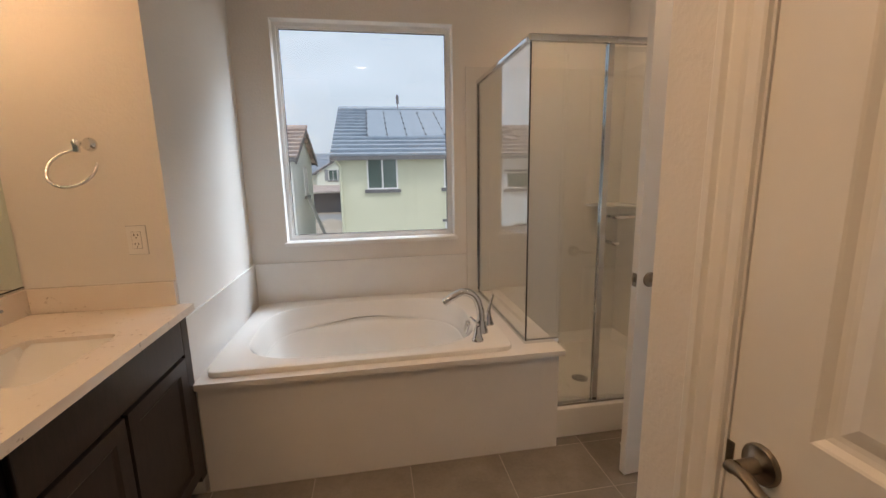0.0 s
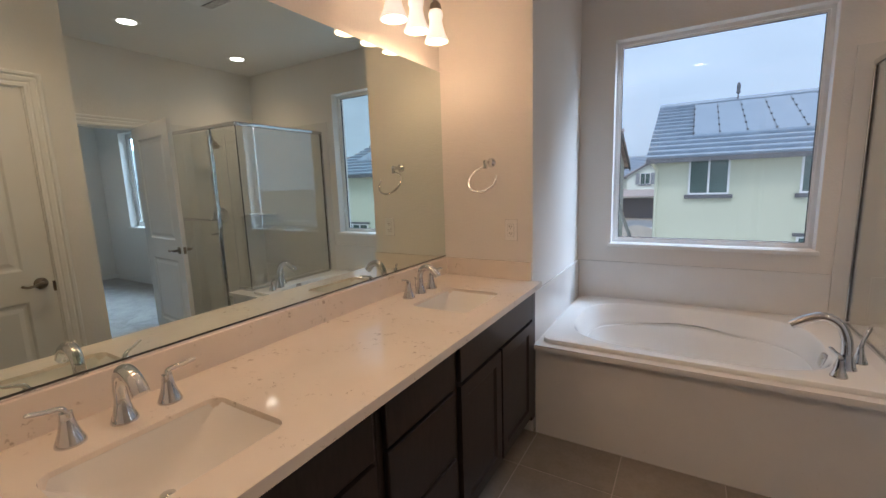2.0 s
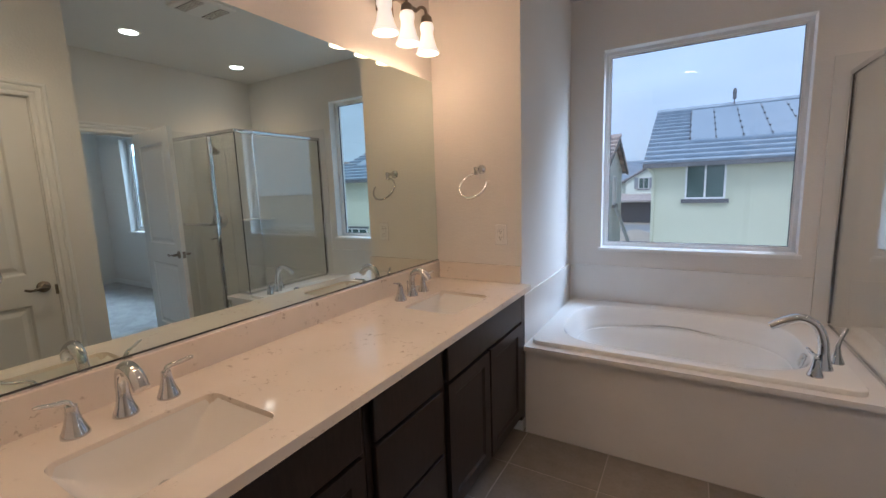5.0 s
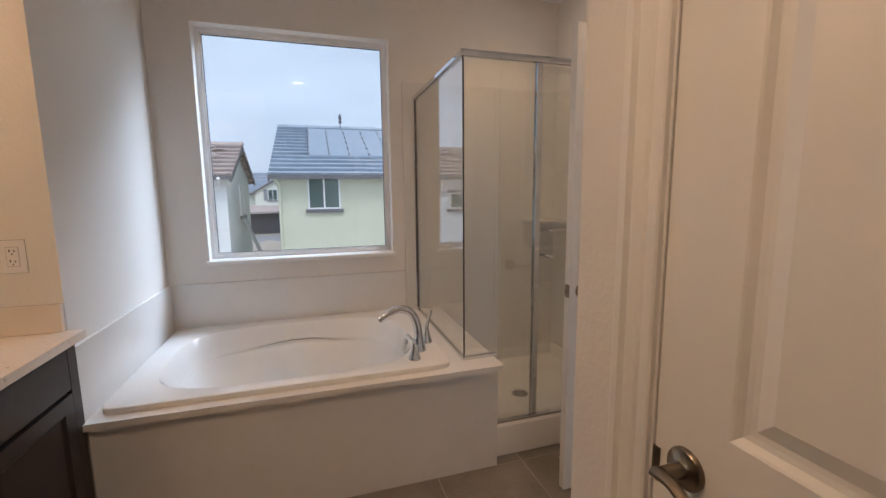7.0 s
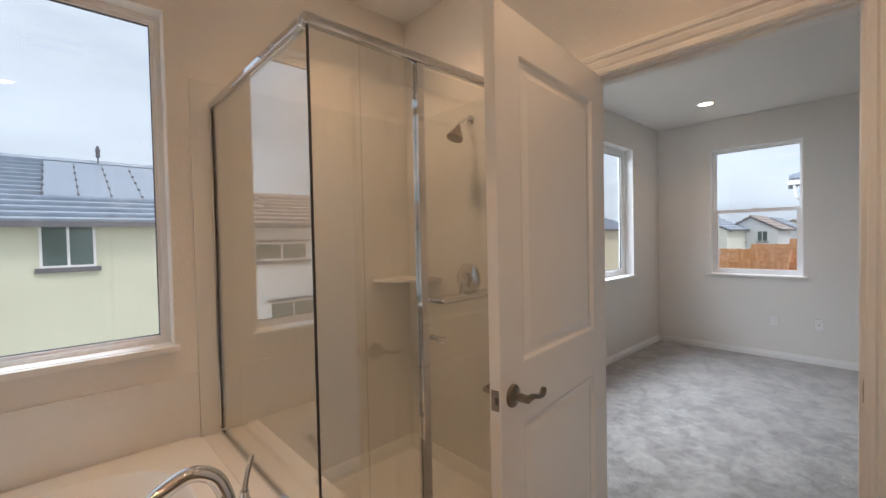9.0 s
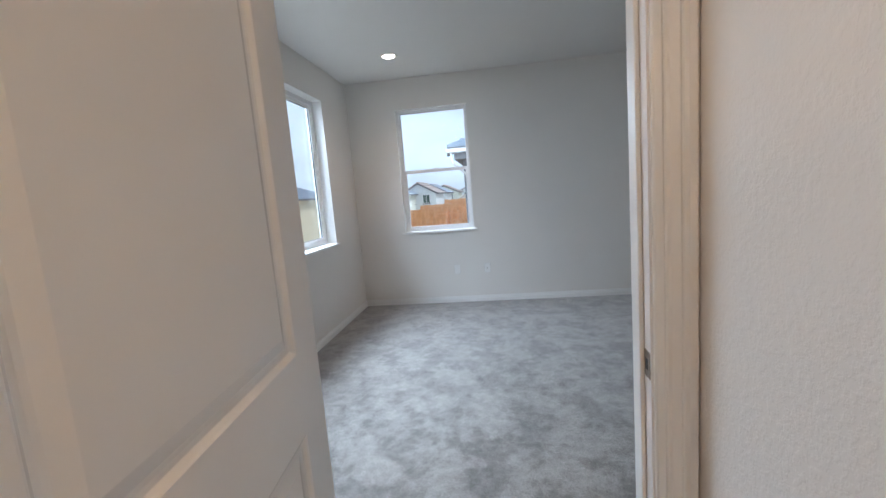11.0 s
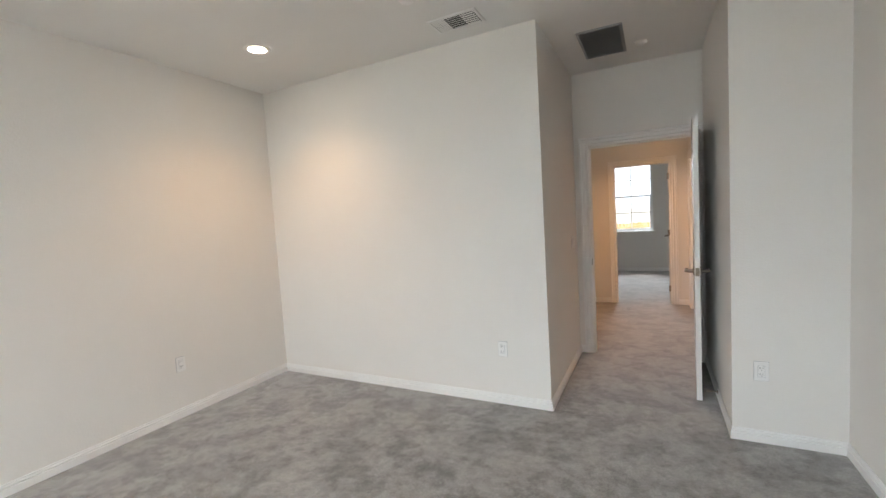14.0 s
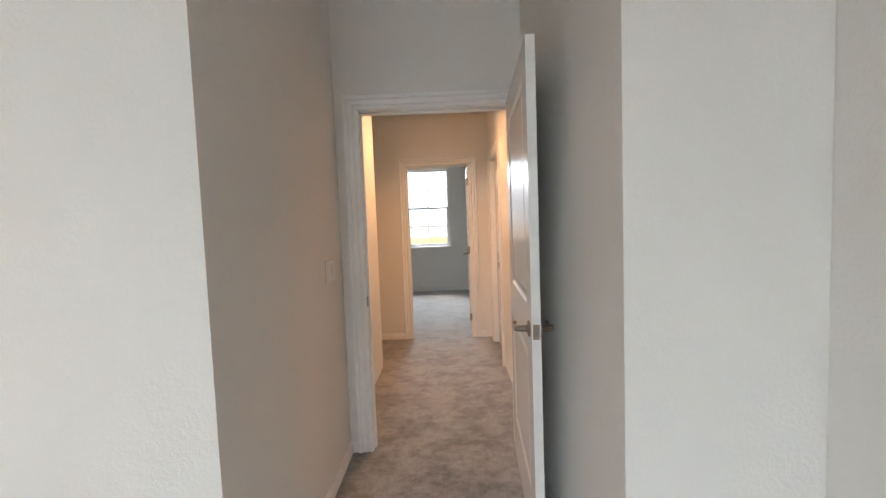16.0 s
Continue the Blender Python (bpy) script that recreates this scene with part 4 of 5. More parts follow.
box(bm, -0.4795, -0.466, 1.932, 3.008, 0.540, 0.832, 0.002)
part("side_splash", bm, DECKSTONE, deck)
bm = bmesh.new()
box(bm, -0.4655, 0.985, 2.995, 3.0095, 0.540, 0.832, 0.002)
part("back_splash", bm, DECKSTONE, deck)


def tub():
    t = root("bathtub", "glossy white acrylic drop-in bathtub with armrest contour", "bathtub")
    x0, x1, y0, y1 = -0.44, 0.99, 1.955, 2.985
    cx, cy = 0.262, 2.452
    n = 72

    def oval(ax, ay, e, z, dx=0.0, dy=0.0, wave=0.0, crest=0.0):
        pts = []
        for i in range(n):
            a = 2 * math.pi * (i + 0.5) / n
            c, s = math.cos(a), math.sin(a)
            x = cx + dx + ax * math.copysign(abs(c) ** (2 / e), c)
            y = cy + dy + ay * math.copysign(abs(s) ** (2 / e), s)
            if wave:
                y -= math.copysign(1, s) * wave * math.exp(-((x - cx) / 0.24) ** 2) * abs(s) ** 0.5
            pts.append((x, y, z + crest * math.exp(-((x - cx) / 0.20) ** 2) * abs(s) ** 0.5))
        return pts

    def rim(inset, z):
        pts = []
        for i in range(n):
            a = 2 * math.pi * (i + 0.5) / n
            c, s = math.cos(a), math.sin(a)
            e = 24
            pts.append(((x0 + x1) / 2 + ((x1 - x0) / 2 - inset) * math.copysign(abs(c) ** (2 / e), c),
                        (y0 + y1) / 2 + ((y1 - y0) / 2 - inset) * math.copysign(abs(s) ** (2 / e), s), z))
        return pts

    rings = [rim(0.0, 0.5405), rim(0.0, 0.561), rim(0.003, 0.565), rim(0.010, 0.566),
             oval(0.612, 0.438, 3.6, 0.566, 0.0), oval(0.602, 0.428, 3.5, 0.5635), oval(0.594, 0.420, 3.4, 0.553),
             oval(0.578, 0.405, 3.1, 0.50), oval(0.566, 0.394, 2.9, 0.456, 0.005, 0.0, 0.016, 0.02), oval(0.562, 0.391, 2.8, 0.444, 0.006, 0.0, 0.012, 0.030),
             oval(0.560, 0.389, 2.8, 0.433, 0.007, 0, -0.006, 0.030), oval(0.558, 0.387, 2.8, 0.431, 0.007, 0, 0.030, 0.030), oval(0.556, 0.385, 2.8, 0.430, 0.008, 0, 0.052, 0.033), oval(0.553, 0.382, 2.8, 0.425, 0.008, 0, 0.066, 0.031),
             oval(0.542, 0.371, 2.7, 0.395, 0.010, 0, 0.090, 0.015), oval(0.51, 0.340, 2.6, 0.33, 0.015, 0, 0.075), oval(0.47, 0.30, 2.6, 0.25, 0.02, 0, 0.04),
             oval(0.44, 0.28, 2.6, 0.18, 0.03, 0, 0.015), oval(0.39, 0.24, 2.5, 0.135, 0.04), oval(0.30, 0.17, 2.3, 0.12, 0.05), oval(0.1, 0.06, 2.0, 0.115, 0.06)]
    bm = bmesh.new()
    loft(bm, rings[:6], True, False, False)
    part("rim", bm, ACRYLIC, t, "flat white rim with a raised lip", 38)
    bm = bmesh.new()
    loft(bm, rings[5:], True, False, True)
    part("basin", bm, ACRYLIC, t, "glossy white basin with a curved armrest ledge", 38)


tub()


def tub_filler():
    f = root("tub_faucet", "polished chrome arched tub filler with two lever handles", "faucet")
    x, y, z = 0.875, 2.17, 0.566
    bm = bmesh.new()
    lathe(bm, [(0.040, 0), (0.040, 0.004), (0.034, 0.02), (0.027, 0.045), (0.023, 0.07)], 26, Matrix.Translation((x, y, z)))
    pts = smooth_path([(x, y, z + 0.06), (x - 0.004, y + 0.004, z + 0.13), (x - 0.03, y + 0.012, z + 0.195), (x - 0.085, y + 0.02, z + 0.222), (x - 0.145, y + 0.026, z + 0.20), (x - 0.195, y + 0.032, z + 0.165)], 6)
    tube(bm, pts, lerp_list([0.0225, 0.021, 0.0205, 0.021, 0.021, 0.0185], len(pts)), 18)
    part("spout", bm, CHROME, f, "", 50)
    lever_tap(f, 0.828, 2.058, z, radians(110), 1.05)
    lever_tap(f, 0.945, 2.27, z, radians(40), 1.05, True)


tub_filler()
bm = bmesh.new()
lip = Matrix.Translation((0.848, 2.36, 0.522)) @ Matrix.Rotation(radians(-78), 4, "Y")
loft(bm, [[lip @ Vector(p) for p in rounded_rect(0, 0, hx, hy, min(hx, hy) * 0.6, h)] for hx, hy, h in ((0.036, 0.030, 0.0), (0.036, 0.030, 0.010), (0.032, 0.026, 0.016), (0.020, 0.015, 0.018))], True, True, True)
thing("overflow_plate", bm, CHROME, "polished chrome overflow plate on the tub wall", "overflow cover", smooth=40)

# ---- bathroom: shower ----
SX, SY = 1.075, 2.03
pan = root("shower_pan", "white acrylic shower base with raised threshold and drain", "shower base")
bm = bmesh.new()
rings = []
for d, z in ((0.0, 0.0), (0.0, 0.150), (0.004, 0.160), (0.012, 0.164), (0.075, 0.164), (0.083, 0.160), (0.09, 0.10), (0.11, 0.080), (0.16, 0.072), (0.40, 0.064)):
    q = max(d - 0.04, 0.0)
    rings.append([(1.2355 + q * 0.5, 1.995 + d, z), (2.1825 - q * 0.3, 1.995 + d, z), (2.1825 - q * 0.3, 3.0085 - q * 0.3, z), (1.2355 + q * 0.5, 3.0085 - q * 0.3, z)])
loft(bm, rings, True, False, True)
part("base", bm, ACRYLIC, pan, "", 40)
bm = bmesh.new()
lathe(bm, [(0.052, 0.0), (0.052, 0.003), (0.046, 0.005), (0.0, 0.005)], 26, Matrix.Translation((1.62, 2.46, 0.066)))
dr = part("drain", bm, CHROME, pan, "round chrome drain grate", 40)
bm = bmesh.new()
for a in range(8):
    ca, sa = math.cos(a * math.pi / 4), math.sin(a * math.pi / 4)
    lathe(bm, [(0.006, 0.0), (0.006, 0.0008)], 8, Matrix.Translation((1.62 + 0.028 * ca, 2.46 + 0.028 * sa, 0.0712)))
part("drain_holes", bm, DARK, dr)
sur = root("shower_surround", "beige solid-surface shower wall panels with corner shelf", "shower wall")
bm = bmesh.new()
box(bm, 0.990, 2.176, 3.0, 3.009, 0.545, 2.112, 0.001)
box(bm, 1.237, 2.176, 3.0, 3.009, 0.165, 0.5445)
part("back_panel", bm, SURROUND, sur)
bm = bmesh.new()
box(bm, 2.176, 2.1835, 1.985, 3.009, 0.165, 2.112, 0.001)
part("side_panel", bm, SURROUND, sur)
bm = bmesh.new()
pts = [(2.175, 2.999), (1.90, 2.999)] + [(2.175 - 0.275 * math.cos(a), 2.999 - 0.30 * math.sin(a) * (0.55 + 0.45 * math.sin(a))) for a in (math.pi / 2 * i / 10 for i in range(1, 11))]
loft(bm, [[(x, y, z) for x, y in pts] for z in (1.153, 1.168)], True, True, True)
part("corner_shelf", bm, SURROUND, sur)
bm = bmesh.new()
lathe(bm, [(0.028, 0), (0.026, 0.006), (0.012, 0.010)], 20, Matrix.Translation((2.176, 2.45, 2.02)) @ Matrix.Rotation(-math.pi / 2, 4, "Y"))
tube(bm, smooth_path([(2.174, 2.45, 2.02), (2.13, 2.45, 2.018), (2.09, 2.445, 1.99), (2.072, 2.44, 1.965)], 5), 0.0095, 12)
hd = root("rain_shower", "chrome shower head on a bent arm from the wall", "shower head")
part("arm", bm, CHROME, hd, "", 40)
bm = bmesh.new()
lathe(bm, [(0.012, 0.0), (0.014, 0.012), (0.018, 0.024), (0.036, 0.050), (0.043, 0.066), (0.043, 0.072), (0.038, 0.074), (0.0, 0.074)], 24, Matrix.Translation((2.074, 2.44, 1.970)) @ Matrix.Rotation(radians(205), 4, "Y"))
part("head", bm, NICKEL, hd, "dark metal spray head", 40)
vl = root("shower_valve", "round chrome shower valve trim with lever", "shower valve")
bm = bmesh.new()
mm = Matrix.Translation((2.176, 2.488, 1.177)) @ Matrix.Rotation(-math.pi / 2, 4, "Y")
lathe(bm, [(0.088, 0.0), (0.088, 0.004), (0.080, 0.010), (0.055, 0.014), (0.046, 0.016), (0.043, 0.022)], 36, mm)
part("escutcheon", bm, CHROME, vl, "", 40)
bm = bmesh.new()
lathe(bm, [(0.030, 0.020), (0.030, 0.045), (0.026, 0.055), (0.0, 0.057)], 26, mm)
tube(bm, smooth_path([(2.130, 2.488, 1.177), (2.124, 2.494, 1.145), (2.118, 2.50, 1.10)], 5), lerp_list([0.011, 0.009, 0.006], 11), 10)
part("lever", bm, CHROME, vl, "", 40)

enc = root("shower_enclosure", "clear glass shower enclosure with polished chrome frame", "shower enclosure")


def glass_panel(name, x0, x1, y0, y1, z0, z1):
    bm = bmesh.new()
    box(bm, x0, x1, y0, y1, z0, z1)
    ob = part(name, bm, SHOWERGLASS, enc, "clear glass panel")
    ob.visible_shadow = False
    return ob


def rail(name, x0, x1, y0, y1, z0, z1, material=CHROME):
    bm = bmesh.new()
    box(bm, x0, x1, y0, y1, z0, z1, 0.009 if name == "header_rail" else min(0.0025, (x1 - x0) * 0.3, (y1 - y0) * 0.3))
    return part(name, bm, material, enc)


glass_panel("side_glass", SX - 0.003, SX + 0.003, SY + 0.004, 2.992, 0.548, 1.995)
glass_panel("front_glass", SX + 0.004, 1.2385, SY - 0.003, SY + 0.003, 0.548, 1.995)
glass_panel("front_glass", 1.2385, 1.452, SY - 0.003, SY + 0.003, 0.172, 1.995)
rail("header_rail", SX - 0.016, SX + 0.016, SY + 0.017, 3.0, 1.992, 2.024)
rail("header_rail", SX - 0.016, 2.176, SY - 0.016, SY + 0.016, 1.992, 2.026)
rail("wall_channel", SX - 0.012, SX + 0.012, 2.982, 2.9995, 0.562, 1.991)
rail("deck_channel", SX - 0.011, SX + 0.011, SY + 0.013, 2.981, 0.5405, 0.556)
rail("deck_channel", SX - 0.011, 1.250, SY - 0.012, SY + 0.012, 0.5405, 0.558)
rail("corner_seal", SX - 0.0035, SX + 0.0035, SY - 0.0035, SY + 0.0035, 0.559, 1.991, RUBBER)
rail("notch_channel", 1.2365, 1.246, SY - 0.010, SY + 0.010, 0.185, 0.5395)
rail("channel_gasket", SX - 0.006, SX + 0.006, 2.979, 2.982, 0.562, 1.990, RUBBER)
rail("hinge_post", 1.452, 1.482, SY - 0.016, SY + 0.016, 0.182, 1.991)
rail("sill_rail", 1.2365, 2.174, SY - 0.014, SY + 0.014, 0.165, 0.181)
sd = glass_panel("door_glass", 1.488, 2.152, SY - 0.003, SY + 0.003, 0.19, 1.982)
rail("strike_jamb", 2.154, 2.175, SY - 0.014, SY + 0.014, 0.182, 1.991)
bm = bmesh.new()
tube(bm, smooth_path([(1.515, SY - 0.004, 1.18), (1.515, SY - 0.045, 1.18), (1.53, SY - 0.052, 1.18), (1.56, SY - 0.052, 1.18)], 4) + [Vector((2.08, SY - 0.052, 1.18)), Vector((2.105, SY - 0.045, 1.18)), Vector((2.105, SY - 0.004, 1.18))], 0.0085, 12)
part("towel_bar", bm, CHROME, sd, "chrome towel bar", 50)
bm = bmesh.new()
tube(bm, smooth_path([(1.515, SY + 0.004, 1.18), (1.515, SY + 0.045, 1.175), (1.515, SY + 0.05, 1.12), (1.515, SY + 0.045, 1.055), (1.515, SY + 0.004, 1.05)], 5), 0.008, 12)
tube(bm, smooth_path([(1.515, SY - 0.004, 1.05), (1.515, SY - 0.03, 1.048), (1.522, SY - 0.04, 1.045), (1.540, SY - 0.042, 1.048)], 5), 0.009, 12)
part("pull_handle", bm, CHROME, sd, "chrome door pull", 50)


def can(x, y, name="recessed_light"):
    r = root(name, "round recessed ceiling light with white trim, lit", "ceiling light", pose(x, y, 2.74), "recessed ceiling lights")
    bm = bmesh.new()
    lathe(bm, [(0.062, -0.004), (0.066, -0.006), (0.088, -0.004), (0.092, -0.0005)], 32)
    part("trim_ring", bm, TRIM, r, "", 40)
    bm = bmesh.new()
    lathe(bm, [(0.0615, -0.0045), (0.03, -0.0055), (0.0, -0.006)], 28)
    ob = part("lens", bm, CANGLOW, r, "warm glowing lens", 60)
    ob.visible_shadow = False


for cx, cy in BATH_CANS + BED_CANS:
    can(cx, cy)
can(3.2, -5.0)


def ceiling_vent(name, x0, x1, y0, y1, label, n, along="x", material=TRIM, gap=DARK):
    v = root(name, label, "vent", kind="")
    z = 2.74
    bm = bmesh.new()
    box(bm, x0 + 0.01, x1 - 0.01, y0 + 0.01, y1 - 0.01, z - 0.004, z - 0.001)
    part("backing", bm, gap, v)
    bm = bmesh.new()
    rings = []
    for d, zz in ((0, z - 0.0008), (0.004, z - 0.008), (0.02, z - 0.010), (0.022, z - 0.004)):
        rings.append([(x0 + d, y0 + d, zz), (x1 - d, y0 + d, zz), (x1 - d, y1 - d, zz), (x0 + d, y1 - d, zz)])
    loft(bm, rings)
    part("frame", bm, material, v)
    w = ((y1 - y0) if along == "x" else (x1 - x0)) - 0.044
    base = ((y0) if along == "x" else x0) + 0.022
    for i in range(n):
        p = base + w * (i + 0.5) / n
        t = w / n * 0.34
        bm = bmesh.new()
        if along == "x":
            q = [(p - t, z - 0.0045), (p + t * 0.4, z - 0.010), (p + t, z - 0.010), (p - t * 0.4, z - 0.0045)]
            loft(bm, [[(x, yy, zz) for yy, zz in q] for x in (x0 + 0.022, x1 - 0.022)], True, True, True)
        else:
            q = [(p - t, z - 0.0045), (p + t * 0.4, z - 0.010), (p + t, z - 0.010), (p - t * 0.4, z - 0.0045)]
            loft(bm, [[(xx, y, zz) for xx, zz in q] for y in (y0 + 0.022, y1 - 0.022)], True, True, True)
        part("slat", bm, material, v)
    return v


ceiling_vent("return_air_grille", 3.165, 3.485, -3.345, -2.745, "dark grey slatted return-air grille in the ceiling", 34, "x", GREYMETAL, DARKBACK)
sv = ceiling_vent("supply_vent", 3.965, 4.312, -2.17, -1.96, "white louvred three-way supply vent in the ceiling", 0, "x")
for k, (sx0, sx1) in enumerate(((3.99, 4.085), (4.092, 4.185), (4.192, 4.287))):
    for i in range(6):
        yy = -2.145 + 0.16 * (i + 0.5) / 6
        bm = bmesh.new()
        if k == 2:
            xx = sx0 + (sx1 - sx0) * (i + 0.5) / 6
            box(bm, xx - 0.0068, xx + 0.0068, -2.146, -1.984, 2.7305, 2.7325)
        else:
            box(bm, sx0, sx1, yy - (0.0075, 0.0016)[k], yy + (0.0075, 0.0016)[k], 2.7305, 2.7325)
        part("blade", bm, TRIM, sv)
fan = root("exhaust_fan", "white bathroom exhaust fan cover with two slotted ends", "vent")
bm = bmesh.new()
rings = []
for d, zz in ((0, 2.7392), (0.004, 2.728), (0.016, 2.722), (0.030, 2.720)):
    rings.append([(0.45 + d, 1.41 + d, zz), (0.75 - d, 1.41 + d, zz), (0.75 - d, 1.73 - d, zz), (0.45 + d, 1.73 - d, zz)])
loft(bm, rings, True, False, True)
part("cover", bm, PLASTIC, fan)
for gy in (1.445, 1.625):
    bm = bmesh.new()
    box(bm, 0.485, 0.715, gy, gy + 0.07, 2.7175, 2.7198)
    grid_back = part("slot_panel", bm, DARKBACK, fan, "dark slotted intake")
    for k in range(12):
        bm = bmesh.new()
        xx = 0.492 + 0.0196 * k
        box(bm, xx - 0.0035, xx + 0.0035, gy + 0.002, gy + 0.068, 2.7150, 2.7174)
        part("slat", bm, PLASTIC, grid_back)


def detector(x, y, label):
    d = root("smoke_detector", label, "smoke detector", pose(x, y, 2.74))
    bm = bmesh.new()
    lathe(bm, [(0.045, 0.0), (0.045, -0.008), (0.040, -0.018), (0.030, -0.024), (0.0, -0.025)], 28)
    part("body", bm, PLASTIC, d, "", 40)
    bm = bmesh.new()
    lathe(bm, [(0.012, -0.0245), (0.011, -0.028), (0.0, -0.029)], 14)
    part("button", bm, PLASTIC, d, "", 40)


detector(4.267, -1.64, "white round ceiling sprinkler cover or detector")
detector(3.053, -3.214, "white round smoke detector on the ceiling")
bm = bmesh.new()
lathe(bm, [(0.012, 0.0), (0.012, 0.004), (0.006, 0.006), (0.006, 0.055), (0.009, 0.057), (0.009, 0.068), (0.0, 0.069)], 14, Matrix.Translation((2.609, -2.88, 0.07)) @ Matrix.Rotation(math.pi / 2, 4, "Y"))
thing("door_stop", bm, NICKEL, "small satin nickel door stop on the baseboard", "door stop", smooth=40)

# ---- outside ----
GZ = -3.0


def house_window(parent, axis, face, out, u, z, w, h, lites=2, trim=True):
    """A framed window on an outer wall; u, z its middle."""
    def lay(bm, u0, u1, z0, z1, d0, d1):
        a, b = sorted((face + out * d0, face + out * d1))
        if axis == "y":
            box(bm, u0, u1, a, b, z0, z1)
        else:
            box(bm, a, b, u0, u1, z0, z1)
    bm = bmesh.new()
    lay(bm, u - w / 2, u + w / 2, z - h / 2, z + h / 2, -0.02, 0.015)
    win = part("window", bm, FARGLASS, parent, "dark window with white frame")
    bm = bmesh.new()
    f = 0.06
    for u0, u1, z0, z1 in ((-w / 2 - f, -w / 2, -h / 2 - f, h / 2 + f), (w / 2, w / 2 + f, -h / 2 - f, h / 2 + f), (-w / 2, w / 2, h / 2, h / 2 + f), (-w / 2, w / 2, -h / 2 - f, -h / 2)):
        lay(bm, u + u0, u + u1, z + z0, z + z1, -0.02, 0.05)
    for i in range(1, lites):
        uu = u - w / 2 + w * i / lites
        lay(bm, uu - 0.03, uu + 0.03, z - h / 2, z + h / 2, 0.0, 0.045)
    part("frame", bm, VINYL, win)
    if trim:
        bm = bmesh.new()
        lay(bm, u - w / 2 - 0.16, u + w / 2 + 0.16, z - h / 2 - f - 0.13, z - h / 2 - f, -0.02, 0.10)
        part("sill", bm, DARKTRIM, win)
        if trim == 2:
            bm = bmesh.new()
            lay(bm, u - w / 2 - 0.16, u + w / 2 + 0.16, z + h / 2 + f, z + h / 2 + f + 0.10, -0.02, 0.08)
            part("lintel", bm, DARKTRIM, win)


def house(name, x0, x1, y0, y1, ze, zr, ridge, wallmat, roofmat, label, over=0.45, course=0.40, thick=0.11, z0=GZ):
    """A two-storey gabled house. ridge: the axis along which the ridge runs."""
    h = root(name, label, "house")
    bm = bmesh.new()
    if ridge == "x":
        ym = (y0 + y1) / 2
        prof = [(y0, z0), (y1, z0), (y1, ze), (ym, zr), (y0, ze)]
        loft(bm, [[(x, y, z) for y, z in prof] for x in (x0, x1)], True, True, True)
    else:
        xm = (x0 + x1) / 2
        prof = [(x0, z0), (x1, z0), (x1, ze), (xm, zr), (x0, ze)]
        loft(bm, [[(x, y, z) for x, z in prof] for y in (y0, y1)], True, True, True)
    part("wall", bm, wallmat, h)
    half = ((y1 - y0) if ridge == "x" else (x1 - x0)) / 2
    mid = ((y0 + y1) if ridge == "x" else (x0 + x1)) / 2
    slope = (zr - ze) / half
    n = max(4, int((half + over) / course))
    a0, a1 = ((x0, x1) if ridge == "x" else (y0, y1))
    a0, a1 = a0 - over * 0.6, a1 + over * 0.6
    bm = bmesh.new()
    for side in (-1, 1):
        for i in range(n):
            d0, d1 = (half + over) * i / n, (half + over) * (i + 1) / n + 0.03
            za, zb = zr + 0.10 - slope * d0, zr + 0.10 - slope * d1
            q = [(mid + side * d0, za + 0.0), (mid + side * d1, zb + thick), (mid + side * (d1 - 0.6 * thick), zb - 0.0), (mid + side * d0, za - 0.06)]
            if ridge == "x":
                loft(bm, [[(a, y, z) for y, z in q] for a in (a0, a1)], True, True, True)
            else:
                loft(bm, [[(x, a, z) for x, z in q] for a in (a0, a1)], True, True, True)
    roof = part("roof", bm, roofmat, h, "tiled pitched roof")
    bm = bmesh.new()
    for side in (-1, 1):
        d = half + over
        zf = zr + 0.10 - slope * d
        lo, hi = sorted((mid + side * d, mid + side * (d + 0.06)))
        if ridge == "x":
            box(bm, a0, a1, lo, hi, zf - 0.12, zf + 0.03)
        else:
            box(bm, lo, hi, a0, a1, zf - 0.12, zf + 0.03)
        for a in (a0, a1):
            q = [(mid, zr + 0.04), (mid + side * d, zf - 0.02), (mid + side * d, zf - 0.20), (mid, zr - 0.14)]
            s = 0.05 if a == a0 else -0.05
            if ridge == "x":
                loft(bm, [[(aa, y, z) for y, z in q] for aa in (a - s * 0.3, a + s)], True, True, True)
            else:
                loft(bm, [[(x, aa, z) for x, z in q] for aa in (a - s * 0.3, a + s)], True, True, True)
    part("fascia", bm, DARKTRIM, roof)
    bm = bmesh.new()
    k = max(3, int((a1 - a0) / 0.45))
    for i in range(k):
        b0, b1 = a0 + (a1 - a0) * i / k, a0 + (a1 - a0) * (i + 1) / k + 0.04
        q = [(-0.17, 0.0), (-0.10, 0.12), (0.10, 0.12), (0.17, 0.0)]
        rows = [[((a, mid + u * w, zr + 0.09 + v * w) if ridge == "x" else (mid + u * w, a, zr + 0.09 + v * w)) for u, v in q] for a, w in ((b0, 0.88), (b1, 1.05))]
        loft(bm, rows, True, True, True)
    part("ridge_tiles", bm, roofmat, roof)
    return h, roof


# pale green house beyond the bathroom window
ha, ra = house("green_house", -0.84, 14.8, 16.4, 27.8, 2.12, 4.50, "x", STUCCO_GREEN, ROOF_GREY, "pale green stucco house with grey tile roof and solar panels", 0.45, 0.42, 0.12)
house_window(ha, "y", 16.4, -1, 0.76, 1.43, 1.05, 1.10, 2, 2)
house_window(ha, "y", 16.4, -1, 3.72, 1.43, 1.05, 1.10, 2, 2)
house_window(ha, "y", 16.4, -1, 3.75, -1.15, 1.05, 1.15, 2, 2)
house_window(ha, "y", 16.4, -1, 6.9, 1.43, 1.05, 1.10, 2, 2)
